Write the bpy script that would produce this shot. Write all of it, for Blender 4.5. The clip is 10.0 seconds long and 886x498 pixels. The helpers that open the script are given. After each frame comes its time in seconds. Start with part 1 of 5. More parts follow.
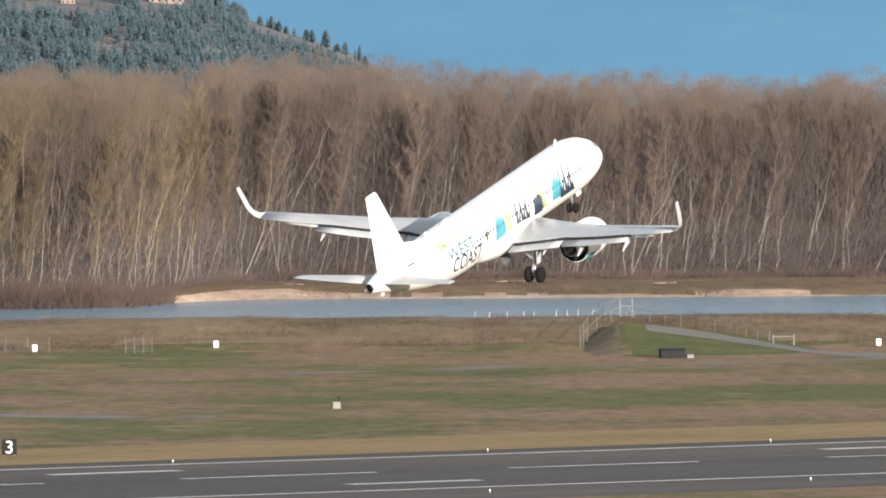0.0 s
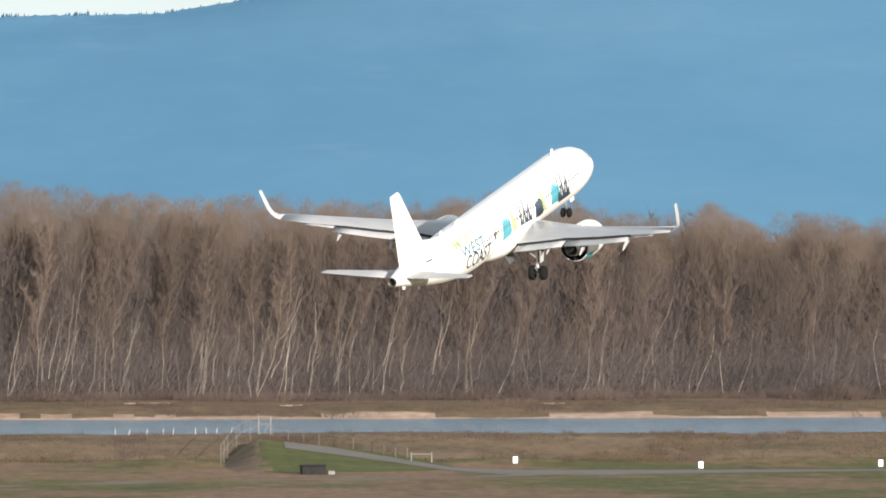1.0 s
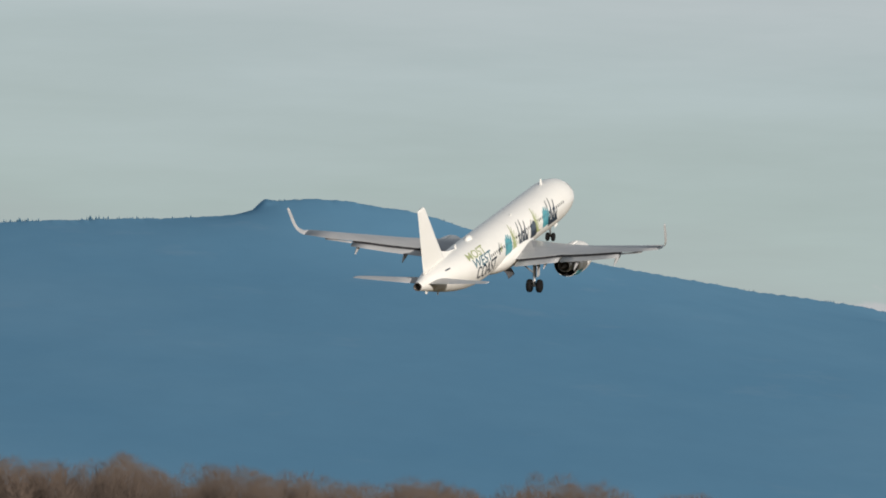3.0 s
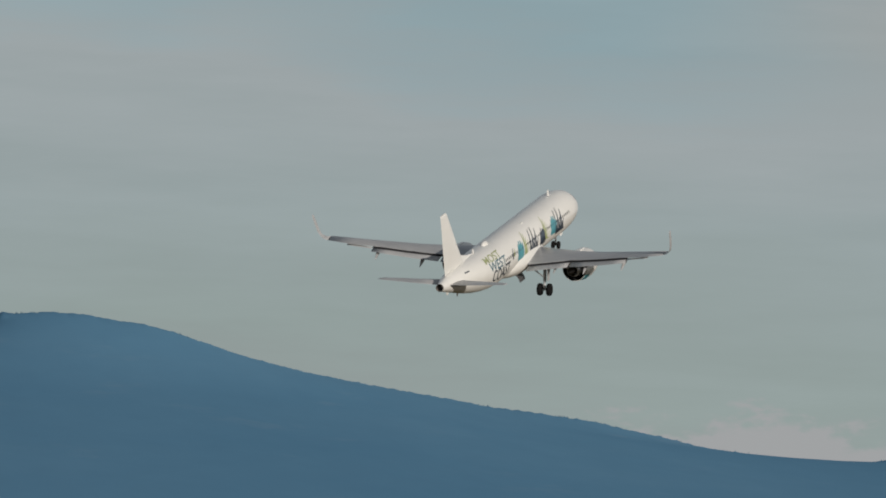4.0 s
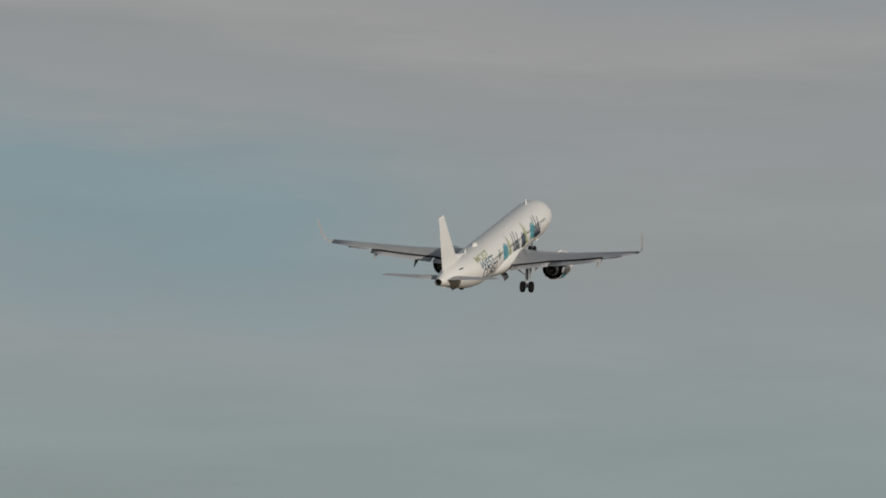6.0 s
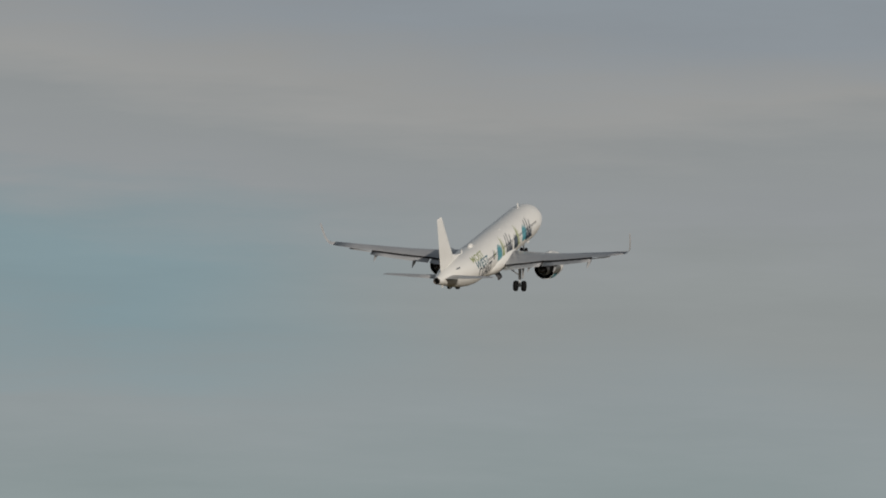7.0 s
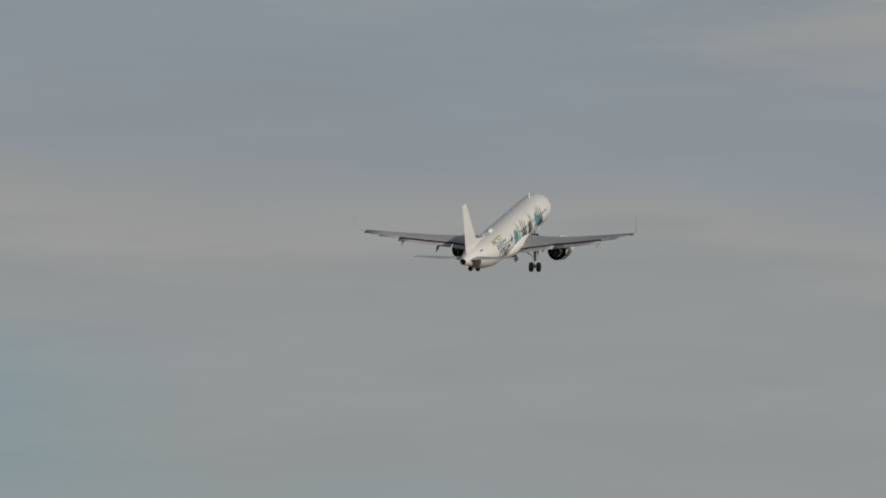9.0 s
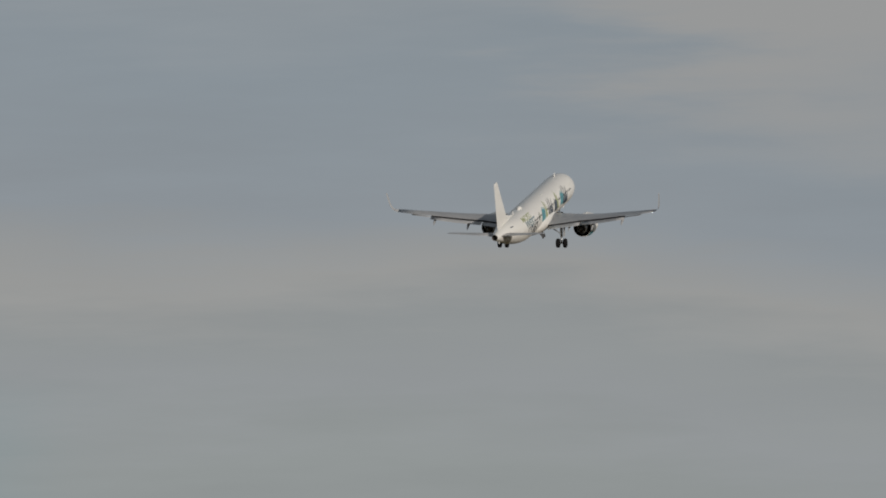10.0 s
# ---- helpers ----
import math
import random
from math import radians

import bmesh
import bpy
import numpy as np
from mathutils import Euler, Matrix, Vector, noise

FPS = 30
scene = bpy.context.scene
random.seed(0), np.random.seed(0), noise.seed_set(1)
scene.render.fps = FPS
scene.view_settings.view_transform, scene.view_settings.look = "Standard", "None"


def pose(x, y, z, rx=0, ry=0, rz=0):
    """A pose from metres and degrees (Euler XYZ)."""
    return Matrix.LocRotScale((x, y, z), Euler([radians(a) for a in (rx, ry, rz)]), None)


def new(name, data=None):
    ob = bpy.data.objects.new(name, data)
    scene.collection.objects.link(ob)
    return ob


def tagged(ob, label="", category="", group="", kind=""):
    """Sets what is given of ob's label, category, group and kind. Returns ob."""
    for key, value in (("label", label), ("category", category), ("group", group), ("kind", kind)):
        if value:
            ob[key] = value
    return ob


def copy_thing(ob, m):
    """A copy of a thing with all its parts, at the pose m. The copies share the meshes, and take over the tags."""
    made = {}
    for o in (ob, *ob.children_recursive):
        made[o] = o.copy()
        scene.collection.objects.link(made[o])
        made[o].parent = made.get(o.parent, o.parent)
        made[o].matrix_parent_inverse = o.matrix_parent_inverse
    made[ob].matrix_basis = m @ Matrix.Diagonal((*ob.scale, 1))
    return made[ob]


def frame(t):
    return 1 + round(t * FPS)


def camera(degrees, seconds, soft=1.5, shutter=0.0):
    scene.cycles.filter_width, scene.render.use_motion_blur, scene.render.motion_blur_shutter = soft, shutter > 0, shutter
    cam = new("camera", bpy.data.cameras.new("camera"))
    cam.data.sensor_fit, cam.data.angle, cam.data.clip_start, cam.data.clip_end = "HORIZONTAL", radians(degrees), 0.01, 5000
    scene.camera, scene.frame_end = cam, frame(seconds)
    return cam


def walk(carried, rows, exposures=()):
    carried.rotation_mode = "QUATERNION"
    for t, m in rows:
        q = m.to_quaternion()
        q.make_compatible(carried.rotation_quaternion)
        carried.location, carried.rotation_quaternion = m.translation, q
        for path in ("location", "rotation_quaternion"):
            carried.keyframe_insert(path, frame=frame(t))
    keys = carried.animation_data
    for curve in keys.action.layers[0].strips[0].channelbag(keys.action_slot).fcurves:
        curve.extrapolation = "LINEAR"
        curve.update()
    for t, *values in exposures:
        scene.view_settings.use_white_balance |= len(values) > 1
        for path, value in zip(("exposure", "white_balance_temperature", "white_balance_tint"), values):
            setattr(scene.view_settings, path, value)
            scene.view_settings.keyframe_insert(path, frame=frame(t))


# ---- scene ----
cam = camera(4.0, 10.0, soft=1.8)
PATH = [
    (0, pose(0.36, -2.81, 52.56, 88.498, 0.367, -0.000)),
    (0.5, pose(-5.07, -12.92, 51.26, 88.791, 0.257, -1.031)),
    (1, pose(-10.60, -22.93, 49.59, 89.154, 0.124, -2.012)),
    (1.5, pose(-16.07, -32.66, 47.80, 89.526, -0.083, -2.928)),
    (2, pose(-21.19, -41.93, 46.02, 89.875, -0.355, -3.761)),
    (2.5, pose(-26.15, -50.77, 44.26, 90.201, -0.652, -4.510)),
    (3, pose(-31.09, -59.28, 42.30, 90.530, -0.954, -5.200)),
    (4.5, pose(-46.52, -89.14, 36.52, 91.400, -1.241, -7.084)),
    (5, pose(-50.98, -98.31, 34.27, 91.698, -1.194, -7.593)),
    (5.5, pose(-54.78, -107.69, 32.38, 91.931, -1.134, -7.983)),
    (6.8, pose(-62.07, -132.74, 28.76, 92.316, -0.886, -8.523)),
    (7, pose(-63.42, -136.57, 28.15, 92.377, -0.808, -8.627)),
    (7.5, pose(-66.94, -146.12, 26.59, 92.521, -0.589, -8.878)),
    (8, pose(-70.84, -155.68, 24.93, 92.667, -0.337, -9.165)),
    (8.5, pose(-75.09, -165.26, 23.19, 92.808, -0.062, -9.461)),
    (9, pose(-79.60, -174.86, 21.38, 92.940, 0.236, -9.755)),
    (9.5, pose(-84.27, -184.49, 19.52, 93.062, 0.554, -10.047)),
    (10, pose(-89.00, -194.15, 17.65, 93.157, 0.881, -10.288)),
]
EXPOSURES = [(0, 1.24), (0.5, 1.22), (1.0, 1.14), (1.5, 0.98), (2.0, 0.70), (2.5, 0.38), (3.2, -0.05), (4.3, -0.53), (5.0, -0.66), (5.5, -0.68), (10.0, -0.68)]
walk(cam, PATH, EXPOSURES)

# ---------------------------------------------------------------- light
SUN_AZ, SUN_EL = radians(152), radians(9)      # clockwise from +Y
sun = new("sun", bpy.data.lights.new("sun", "SUN"))
sun.data.energy, sun.data.angle, sun.data.color = 4.4, radians(0.5), (1.0, 0.92, 0.82)
toward = Vector((math.sin(SUN_AZ) * math.cos(SUN_EL), math.cos(SUN_AZ) * math.cos(SUN_EL), math.sin(SUN_EL)))
sun.matrix_world = Matrix.Translation((0, -400, 600)) @ toward.to_track_quat("Z", "Y").to_matrix().to_4x4()


class Net:
    """A small helper to lay out a node tree."""

    def __init__(self, tree):
        self.t = tree
        tree.nodes.clear()

    def n(self, kind, ins=None, operation="", interpolation_type="", data_type="", blend_type=""):
        node = self.t.nodes.new(kind)
        if operation:
            node.operation = operation
        if interpolation_type:
            node.interpolation_type = interpolation_type
        if data_type:
            node.data_type = data_type
        if blend_type:
            node.blend_type = blend_type
        for k, v in (ins or {}).items():
            sock = node.inputs[k]
            if isinstance(v, bpy.types.NodeSocket):
                self.t.links.new(v, sock)
            else:
                sock.default_value = v
        return node

    def ramp(self, fac, stops):
        node = self.n("ShaderNodeValToRGB", {"Fac": fac})
        cr = node.color_ramp
        while len(cr.elements) < len(stops):
            cr.elements.new(0.5)
        for e, (p, c) in zip(cr.elements, stops):
            e.position, e.color = p, (*c, 1)
        return node.outputs["Color"]

    def noise(self, vec, scale, detail=4, rough=0.55, out="Fac"):
        return self.n("ShaderNodeTexNoise", {"Vector": vec, "Scale": scale, "Detail": detail, "Roughness": rough}).outputs[out]

    def mapped(self, vec, scale, loc=(0, 0, 0)):
        return self.n("ShaderNodeMapping", {"Vector": vec, "Scale": scale, "Location": loc}).outputs[0]

    def mix(self, fac, a, b, kind="MIX"):
        node = self.n("ShaderNodeMix", data_type="RGBA", blend_type=kind)
        for sock, v in ((node.inputs[0], fac), (node.inputs[6], a), (node.inputs[7], b)):
            if isinstance(v, bpy.types.NodeSocket):
                self.t.links.new(v, sock)
            else:
                sock.default_value = v if isinstance(v, float) else (*v, 1)
        return node.outputs[2]


world = bpy.data.worlds.new("sky")
scene.world = world
world.use_nodes = True
W = Net(world.node_tree)
sky = W.n("ShaderNodeTexSky")
sky.sky_type, sky.sun_disc = "NISHITA", False
sky.sun_elevation, sky.sun_rotation = SUN_EL, SUN_AZ
sky.dust_density, sky.air_density = 1.6, 1.0
geo = W.n("ShaderNodeTexCoord").outputs["Generated"]
xyz = W.n("ShaderNodeSeparateXYZ", {0: geo}).outputs
wave = W.noise(W.mapped(geo, (14, 14, 40), (2.3, 0.4, 1.1)), 1.0, 3, 0.5)
wisps = W.noise(W.mapped(geo, (34, 34, 260), (5.1, 1.7, 0.3)), 1.0, 5, 0.6)
puffs = W.noise(W.mapped(geo, (75, 75, 170), (0.7, 3.1, 0.9)), 1.0, 5, 0.6)


def calc(op, a, b):
    return W.n("ShaderNodeMath", {0: a, 1: b}, operation=op).outputs[0]


# height over the horizon in degrees, bent by slow waves and falling a little towards the east
height = calc("MULTIPLY", xyz[2], 57.3)
bent = calc("ADD", height, calc("MULTIPLY", calc("SUBTRACT", wave, 0.5), 1.3))
bent = calc("ADD", bent, calc("ADD", calc("MULTIPLY", xyz[0], 5.0), 0.16))
bent = calc("ADD", bent, calc("MULTIPLY", calc("SUBTRACT", wisps, 0.5), 0.55))


def lit(r, g, b, k=1.56):
    return tuple(k * ((c / 255 + 0.055) / 1.055) ** 2.4 for c in (r, g, b))


def cloud_layers(gap):
    return W.ramp(calc("DIVIDE", bent, 7.0), [(0.09, lit(136, 143, 142)), (0.20, lit(137, 149, 147)), (0.30, lit(141, 152, 153)), (0.37, lit(146, 154, 156)), (0.415, gap), (0.455, gap),
                                              (0.505, lit(148, 152, 154)), (0.535, lit(146, 150, 151)), (0.572, lit(154, 155, 154)), (0.632, lit(141, 148, 154)), (0.74, lit(138, 147, 154)), (0.86, lit(150, 153, 155))])


# one gap shows more blue in the north and closes towards the east
closing = W.n("ShaderNodeMapRange", {"Value": calc("ADD", xyz[0], calc("MULTIPLY", calc("SUBTRACT", wave, 0.5), 0.05)), "From Min": 0.128, "From Max": 0.158}, interpolation_type="SMOOTHSTEP").outputs[0]
layers = W.mix(closing, cloud_layers(lit(132, 152, 158)), cloud_layers(lit(146, 151, 151)))
grain = W.n("ShaderNodeMapRange", {"Value": wisps, "From Min": 0.3, "From Max": 0.7, "To Min": 0.965, "To Max": 1.035}).outputs[0]
layers = W.n("ShaderNodeVectorMath", {0: layers, "Scale": grain}, operation="SCALE").outputs[0]
# a pale bank of cloud higher up in the east
bank = W.n("ShaderNodeMapRange", {"Value": calc("ADD", xyz[0], calc("MULTIPLY", calc("SUBTRACT", wisps, 0.5), 0.06)), "From Min": 0.182, "From Max": 0.205}, interpolation_type="SMOOTHSTEP").outputs[0]
high = W.n("ShaderNodeMapRange", {"Value": bent, "From Min": 4.7, "From Max": 5.3}, interpolation_type="SMOOTHSTEP").outputs[0]
layers = W.mix(calc("MULTIPLY", bank, high), layers, lit(153, 154, 154))
# low grey cumulus far off above the horizon
low = W.n("ShaderNodeMapRange", {"Value": calc("ADD", calc("SUBTRACT", puffs, calc("MULTIPLY", height, 0.78)), calc("MULTIPLY", calc("SUBTRACT", xyz[0], 0.10), 3.0)), "From Min": 0.30, "From Max": 0.38}, interpolation_type="SMOOTHSTEP").outputs[0]
layers = W.mix(low, layers, lit(150, 152, 153))
# the layer of cloud thins out overhead into clear sky
open_sky = W.n("ShaderNodeVectorMath", {0: sky.outputs[0], "Scale": 0.10}, operation="SCALE").outputs[0]
thin = W.n("ShaderNodeMapRange", {"Value": height, "From Min": 8.0, "From Max": 40.0, "To Max": 0.75}).outputs[0]
mixed = W.mix(thin, layers, open_sky)
bg = W.n("ShaderNodeBackground", {"Color": mixed, "Strength": 1.0})
W.t.links.new(bg.outputs[0], W.n("ShaderNodeOutputWorld").inputs[0])


# ---------------------------------------------------------------- materials
def material(name, rough=0.6, metal=0.0, coat=0.0, spec=0.5):
    m = bpy.data.materials.new(name)
    m.use_nodes = True
    net = Net(m.node_tree)
    b = net.n("ShaderNodeBsdfPrincipled", {"Roughness": rough, "Metallic": metal, "Coat Weight": coat, "Specular IOR Level": spec})
    net.t.links.new(b.outputs[0], net.n("ShaderNodeOutputMaterial").inputs[0])
    return m, net, b


def obj_coords(net):
    return net.n("ShaderNodeTexCoord").outputs["Object"]


def varied(name, a, b, scale, rough=0.6, metal=0.0, coat=0.0, bump=0.0, stretch=(1, 1, 1), fine=None, per_object=0.0, spec=0.5):
    """Two colours mixed at two scales, with a fine relief."""
    m, net, bsdf = material(name, rough, metal, coat, spec)
    co = net.mapped(obj_coords(net), stretch)
    big = net.noise(co, scale, 4)
    small = net.noise(co, fine or scale * 9, 3)
    f = net.n("ShaderNodeMath", {0: big, 1: small}, operation="ADD").outputs[0]
    f = net.n("ShaderNodeMapRange", {"Value": f, "From Min": 0.7, "From Max": 1.3}).outputs[0]
    col = net.mix(f, a, b)
    if per_object:
        rnd = net.n("ShaderNodeObjectInfo").outputs["Random"]
        k = net.n("ShaderNodeMapRange", {"Value": rnd, "To Min": 1 - per_object, "To Max": 1 + per_object}).outputs[0]
        col = net.n("ShaderNodeVectorMath", {0: col, "Scale": k}, operation="SCALE").outputs[0]
    net.t.links.new(col, bsdf.inputs["Base Color"])
    if bump:
        bp = net.n("ShaderNodeBump", {"Height": small, "Strength": bump})
        net.t.links.new(bp.outputs[0], bsdf.inputs["Normal"])
    return m


WHITE = varied("white_gloss_paint", (0.72, 0.71, 0.68), (0.77, 0.76, 0.73), 0.25, rough=0.32, coat=0.3, fine=1.7)
WING = varied("wing_grey_paint", (0.29, 0.295, 0.305), (0.37, 0.372, 0.38), 0.5, rough=0.34, coat=0.2, stretch=(1, 0.3, 1))
FLAP = varied("flap_pale_paint", (0.34, 0.345, 0.355), (0.42, 0.42, 0.425), 0.8, rough=0.4)
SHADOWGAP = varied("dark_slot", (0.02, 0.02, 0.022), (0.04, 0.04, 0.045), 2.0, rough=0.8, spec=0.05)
RUBBER = varied("tyre_rubber", (0.006, 0.006, 0.007), (0.014, 0.014, 0.014), 3.0, rough=0.85, bump=0.1, spec=0.1)
STEEL = varied("gear_steel", (0.35, 0.36, 0.38), (0.5, 0.51, 0.52), 4.0, rough=0.4, metal=0.6)
HOT = varied("scorched_nozzle", (0.05, 0.046, 0.042), (0.15, 0.132, 0.12), 3.0, rough=0.45, metal=0.5)
RIM = varied("wheel_rim", (0.5, 0.5, 0.5), (0.65, 0.65, 0.64), 5.0, rough=0.4, metal=0.3)
TEAL = varied("teal_livery", (0.035, 0.22, 0.28), (0.065, 0.32, 0.38), 0.6, rough=0.35, coat=0.2)
LIME = varied("olive_yellow_livery", (0.27, 0.31, 0.13), (0.38, 0.42, 0.21), 0.6, rough=0.35, coat=0.2)
NAVY = varied("navy_livery", (0.010, 0.018, 0.032), (0.022, 0.042, 0.07), 0.8, rough=0.35, coat=0.2)
BAYGREY = varied("dark_bay_primer", (0.05, 0.05, 0.055), (0.10, 0.10, 0.105), 1.5, rough=0.6, spec=0.2)
GLASSD = varied("dark_window_glass", (0.01, 0.012, 0.015), (0.02, 0.022, 0.026), 2.0, rough=0.08)

BARK = varied("pale_cottonwood_bark", (0.105, 0.087, 0.076), (0.36, 0.315, 0.265), 0.22, rough=0.9, bump=0.2, fine=2.5, stretch=(1, 1, 0.3), per_object=0.35, spec=0.1)
TWIG = varied("brown_bare_twigs", (0.078, 0.061, 0.052), (0.136, 0.104, 0.085), 0.07, rough=0.9, fine=1.2, per_object=0.25, spec=0.05)
CANOPY = varied("fine_canopy_twigs", (0.076, 0.060, 0.051), (0.126, 0.097, 0.080), 0.05, rough=0.95, fine=1.0, spec=0.05)
GOLDBARK = varied("pale_golden_bark", (0.13, 0.102, 0.070), (0.38, 0.315, 0.215), 0.22, rough=0.9, bump=0.2, fine=2.5, stretch=(1, 1, 0.3), per_object=0.3, spec=0.1)
GOLDTWIG = varied("golden_willow_twigs", (0.086, 0.066, 0.046), (0.144, 0.109, 0.071), 0.07, rough=0.9, fine=1.2, per_object=0.2, spec=0.05)
STEM = varied("grey_stem_bark", (0.085, 0.074, 0.066), (0.24, 0.21, 0.185), 0.12, rough=0.9, fine=1.5, spec=0.1)
BRUSH = varied("russet_brush", (0.040, 0.030, 0.027), (0.090, 0.064, 0.053), 0.05, rough=0.95, fine=1.1, spec=0.05)
SAPLING = varied("grey_sapling_stems", (0.061, 0.051, 0.050), (0.103, 0.084, 0.080), 0.05, rough=0.95, fine=0.8, spec=0.05)
TUFT = varied("dry_grass_blades", (0.036, 0.028, 0.016), (0.075, 0.052, 0.030), 0.06, rough=0.95, fine=0.5, spec=0.05)
TEALDARK = varied("deep_teal_lettering", (0.012, 0.10, 0.15), (0.03, 0.15, 0.20), 0.6, rough=0.35, coat=0.2)
POSTW = varied("weathered_pale_metal", (0.12, 0.12, 0.115), (0.22, 0.215, 0.205), 1.2, rough=0.8, spec=0.2)
BEIGE = varied("weathered_beige_cabinet", (0.17, 0.16, 0.14), (0.24, 0.225, 0.20), 1.2, rough=0.8, spec=0.2)
STUCCO = varied("faded_pink_stucco", (0.20, 0.135, 0.125), (0.30, 0.21, 0.19), 0.6, rough=0.9, fine=2.0, spec=0.1)
# Conifer green shifted to blue-grey: distance haze painted into the colour.
CONIFER = varied("haze_tinted_conifer", (0.066, 0.103, 0.126), (0.080, 0.117, 0.133), 0.03, rough=0.95, fine=0.9, spec=0.05)
PAINT = varied("worn_runway_paint", (0.24, 0.235, 0.225), (0.50, 0.49, 0.47), 0.15, rough=0.7, fine=1.3)
DIRT = varied("worn_dirt_track", (0.092, 0.074, 0.044), (0.145, 0.112, 0.072), 0.12, rough=0.95, bump=0.2, fine=0.6)
ROAD = varied("grey_gravel_road", (0.095, 0.086, 0.074), (0.150, 0.134, 0.116), 0.2, rough=0.95, bump=0.2)
SIGNW = varied("white_sign_panel", (0.78, 0.78, 0.76), (0.86, 0.86, 0.84), 1.5, rough=0.5)
SIGNK = varied("black_sign_panel", (0.01, 0.01, 0.011), (0.025, 0.025, 0.027), 1.0, rough=0.6, spec=0.06)
GALV = varied("galvanised_steel", (0.13, 0.13, 0.13), (0.22, 0.22, 0.22), 1.5, rough=0.5, metal=0.4, spec=0.3)
DARKBOX = varied("dark_weathered_timber", (0.02, 0.018, 0.016), (0.05, 0.045, 0.04), 0.8, rough=0.9, spec=0.06)
CONC = varied("pale_concrete", (0.38, 0.37, 0.35), (0.55, 0.54, 0.52), 0.7, rough=0.9, spec=0.2)
DRIFT = varied("driftwood", (0.11, 0.085, 0.065), (0.26, 0.21, 0.17), 0.5, rough=0.9, spec=0.1)


def layered(name, stops, sx, sy, rough=0.95, bump=0.4, tint=None):
    """Streaky ground: stretched patches through a ramp of colours with a fine grain."""
    m, net, bsdf = material(name, rough, spec=0.2)
    co = obj_coords(net)
    big = net.noise(net.mapped(co, (sx, sy, 0.0)), 1.0, 5, 0.6)
    mid = net.noise(net.mapped(co, (sx * 9, sy * 6, 0.0)), 1.0, 4, 0.65)
    grain = net.noise(net.mapped(co, (0.7, 0.35, 0.5)), 1.0, 5, 0.7)
    f = net.n("ShaderNodeMath", {0: big, 1: net.n("ShaderNodeMath", {0: mid, 1: 0.35}, operation="MULTIPLY").outputs[0]}, operation="ADD").outputs[0]
    f = net.n("ShaderNodeMapRange", {"Value": f, "From Min": 0.42, "From Max": 0.92}).outputs[0]
    col = net.ramp(f, stops)
    k = net.n("ShaderNodeMapRange", {"Value": grain, "From Min": 0.25, "From Max": 0.75, "To Min": 0.72, "To Max": 1.25}).outputs[0]
    col = net.n("ShaderNodeVectorMath", {0: col, "Scale": k}, operation="SCALE").outputs[0]
    net.t.links.new(col, bsdf.inputs["Base Color"])
    net.t.links.new(net.n("ShaderNodeBump", {"Height": grain, "Strength": bump, "Distance": 0.3}).outputs[0], bsdf.inputs["Normal"])
    return m


def field(name):
    """Mown winter field: straw and reddish-brown sward with olive and green patches and pale streaks."""
    m, net, bsdf = material(name, 0.95, spec=0.2)
    co = obj_coords(net)
    a = net.noise(net.mapped(co, (0.012, 0.016, 0)), 1.0, 6, 0.66)
    b = net.noise(net.mapped(co, (0.022, 0.017, 0), (31, 7, 0)), 1.0, 6, 0.70)
    c = net.noise(net.mapped(co, (0.05, 0.06, 0), (3, 17, 0)), 1.0, 5, 0.65)
    e = net.noise(net.mapped(co, (0.09, 0.045, 0), (11, 5, 0)), 1.0, 5, 0.70)
    d = net.noise(net.mapped(co, (0.50, 0.16, 0)), 1.0, 5, 0.7)
    col = net.ramp(a, [(0.34, (0.198, 0.142, 0.056)), (0.45, (0.182, 0.113, 0.061)), (0.56, (0.214, 0.130, 0.080)), (0.68, (0.176, 0.126, 0.050))])
    green = net.n("ShaderNodeMapRange", {"Value": b, "From Min": 0.44, "From Max": 0.57, "To Max": 0.95}, interpolation_type="SMOOTHSTEP").outputs[0]
    col = net.mix(green, col, (0.088, 0.092, 0.022))
    pale = net.n("ShaderNodeMapRange", {"Value": c, "From Min": 0.57, "From Max": 0.70, "To Max": 0.6}, interpolation_type="SMOOTHSTEP").outputs[0]
    col = net.mix(pale, col, (0.27, 0.19, 0.112))
    dark = net.n("ShaderNodeMapRange", {"Value": e, "From Min": 0.56, "From Max": 0.70, "To Max": 0.7}, interpolation_type="SMOOTHSTEP").outputs[0]
    col = net.mix(dark, col, (0.062, 0.048, 0.022))
    k = net.n("ShaderNodeMapRange", {"Value": d, "From Min": 0.25, "From Max": 0.75, "To Min": 0.55, "To Max": 1.25}).outputs[0]
    col = net.n("ShaderNodeVectorMath", {0: col, "Scale": k}, operation="SCALE").outputs[0]
    net.t.links.new(col, bsdf.inputs["Base Color"])
    net.t.links.new(net.n("ShaderNodeBump", {"Height": d, "Strength": 0.5, "Distance": 0.3}).outputs[0], bsdf.inputs["Normal"])
    return m


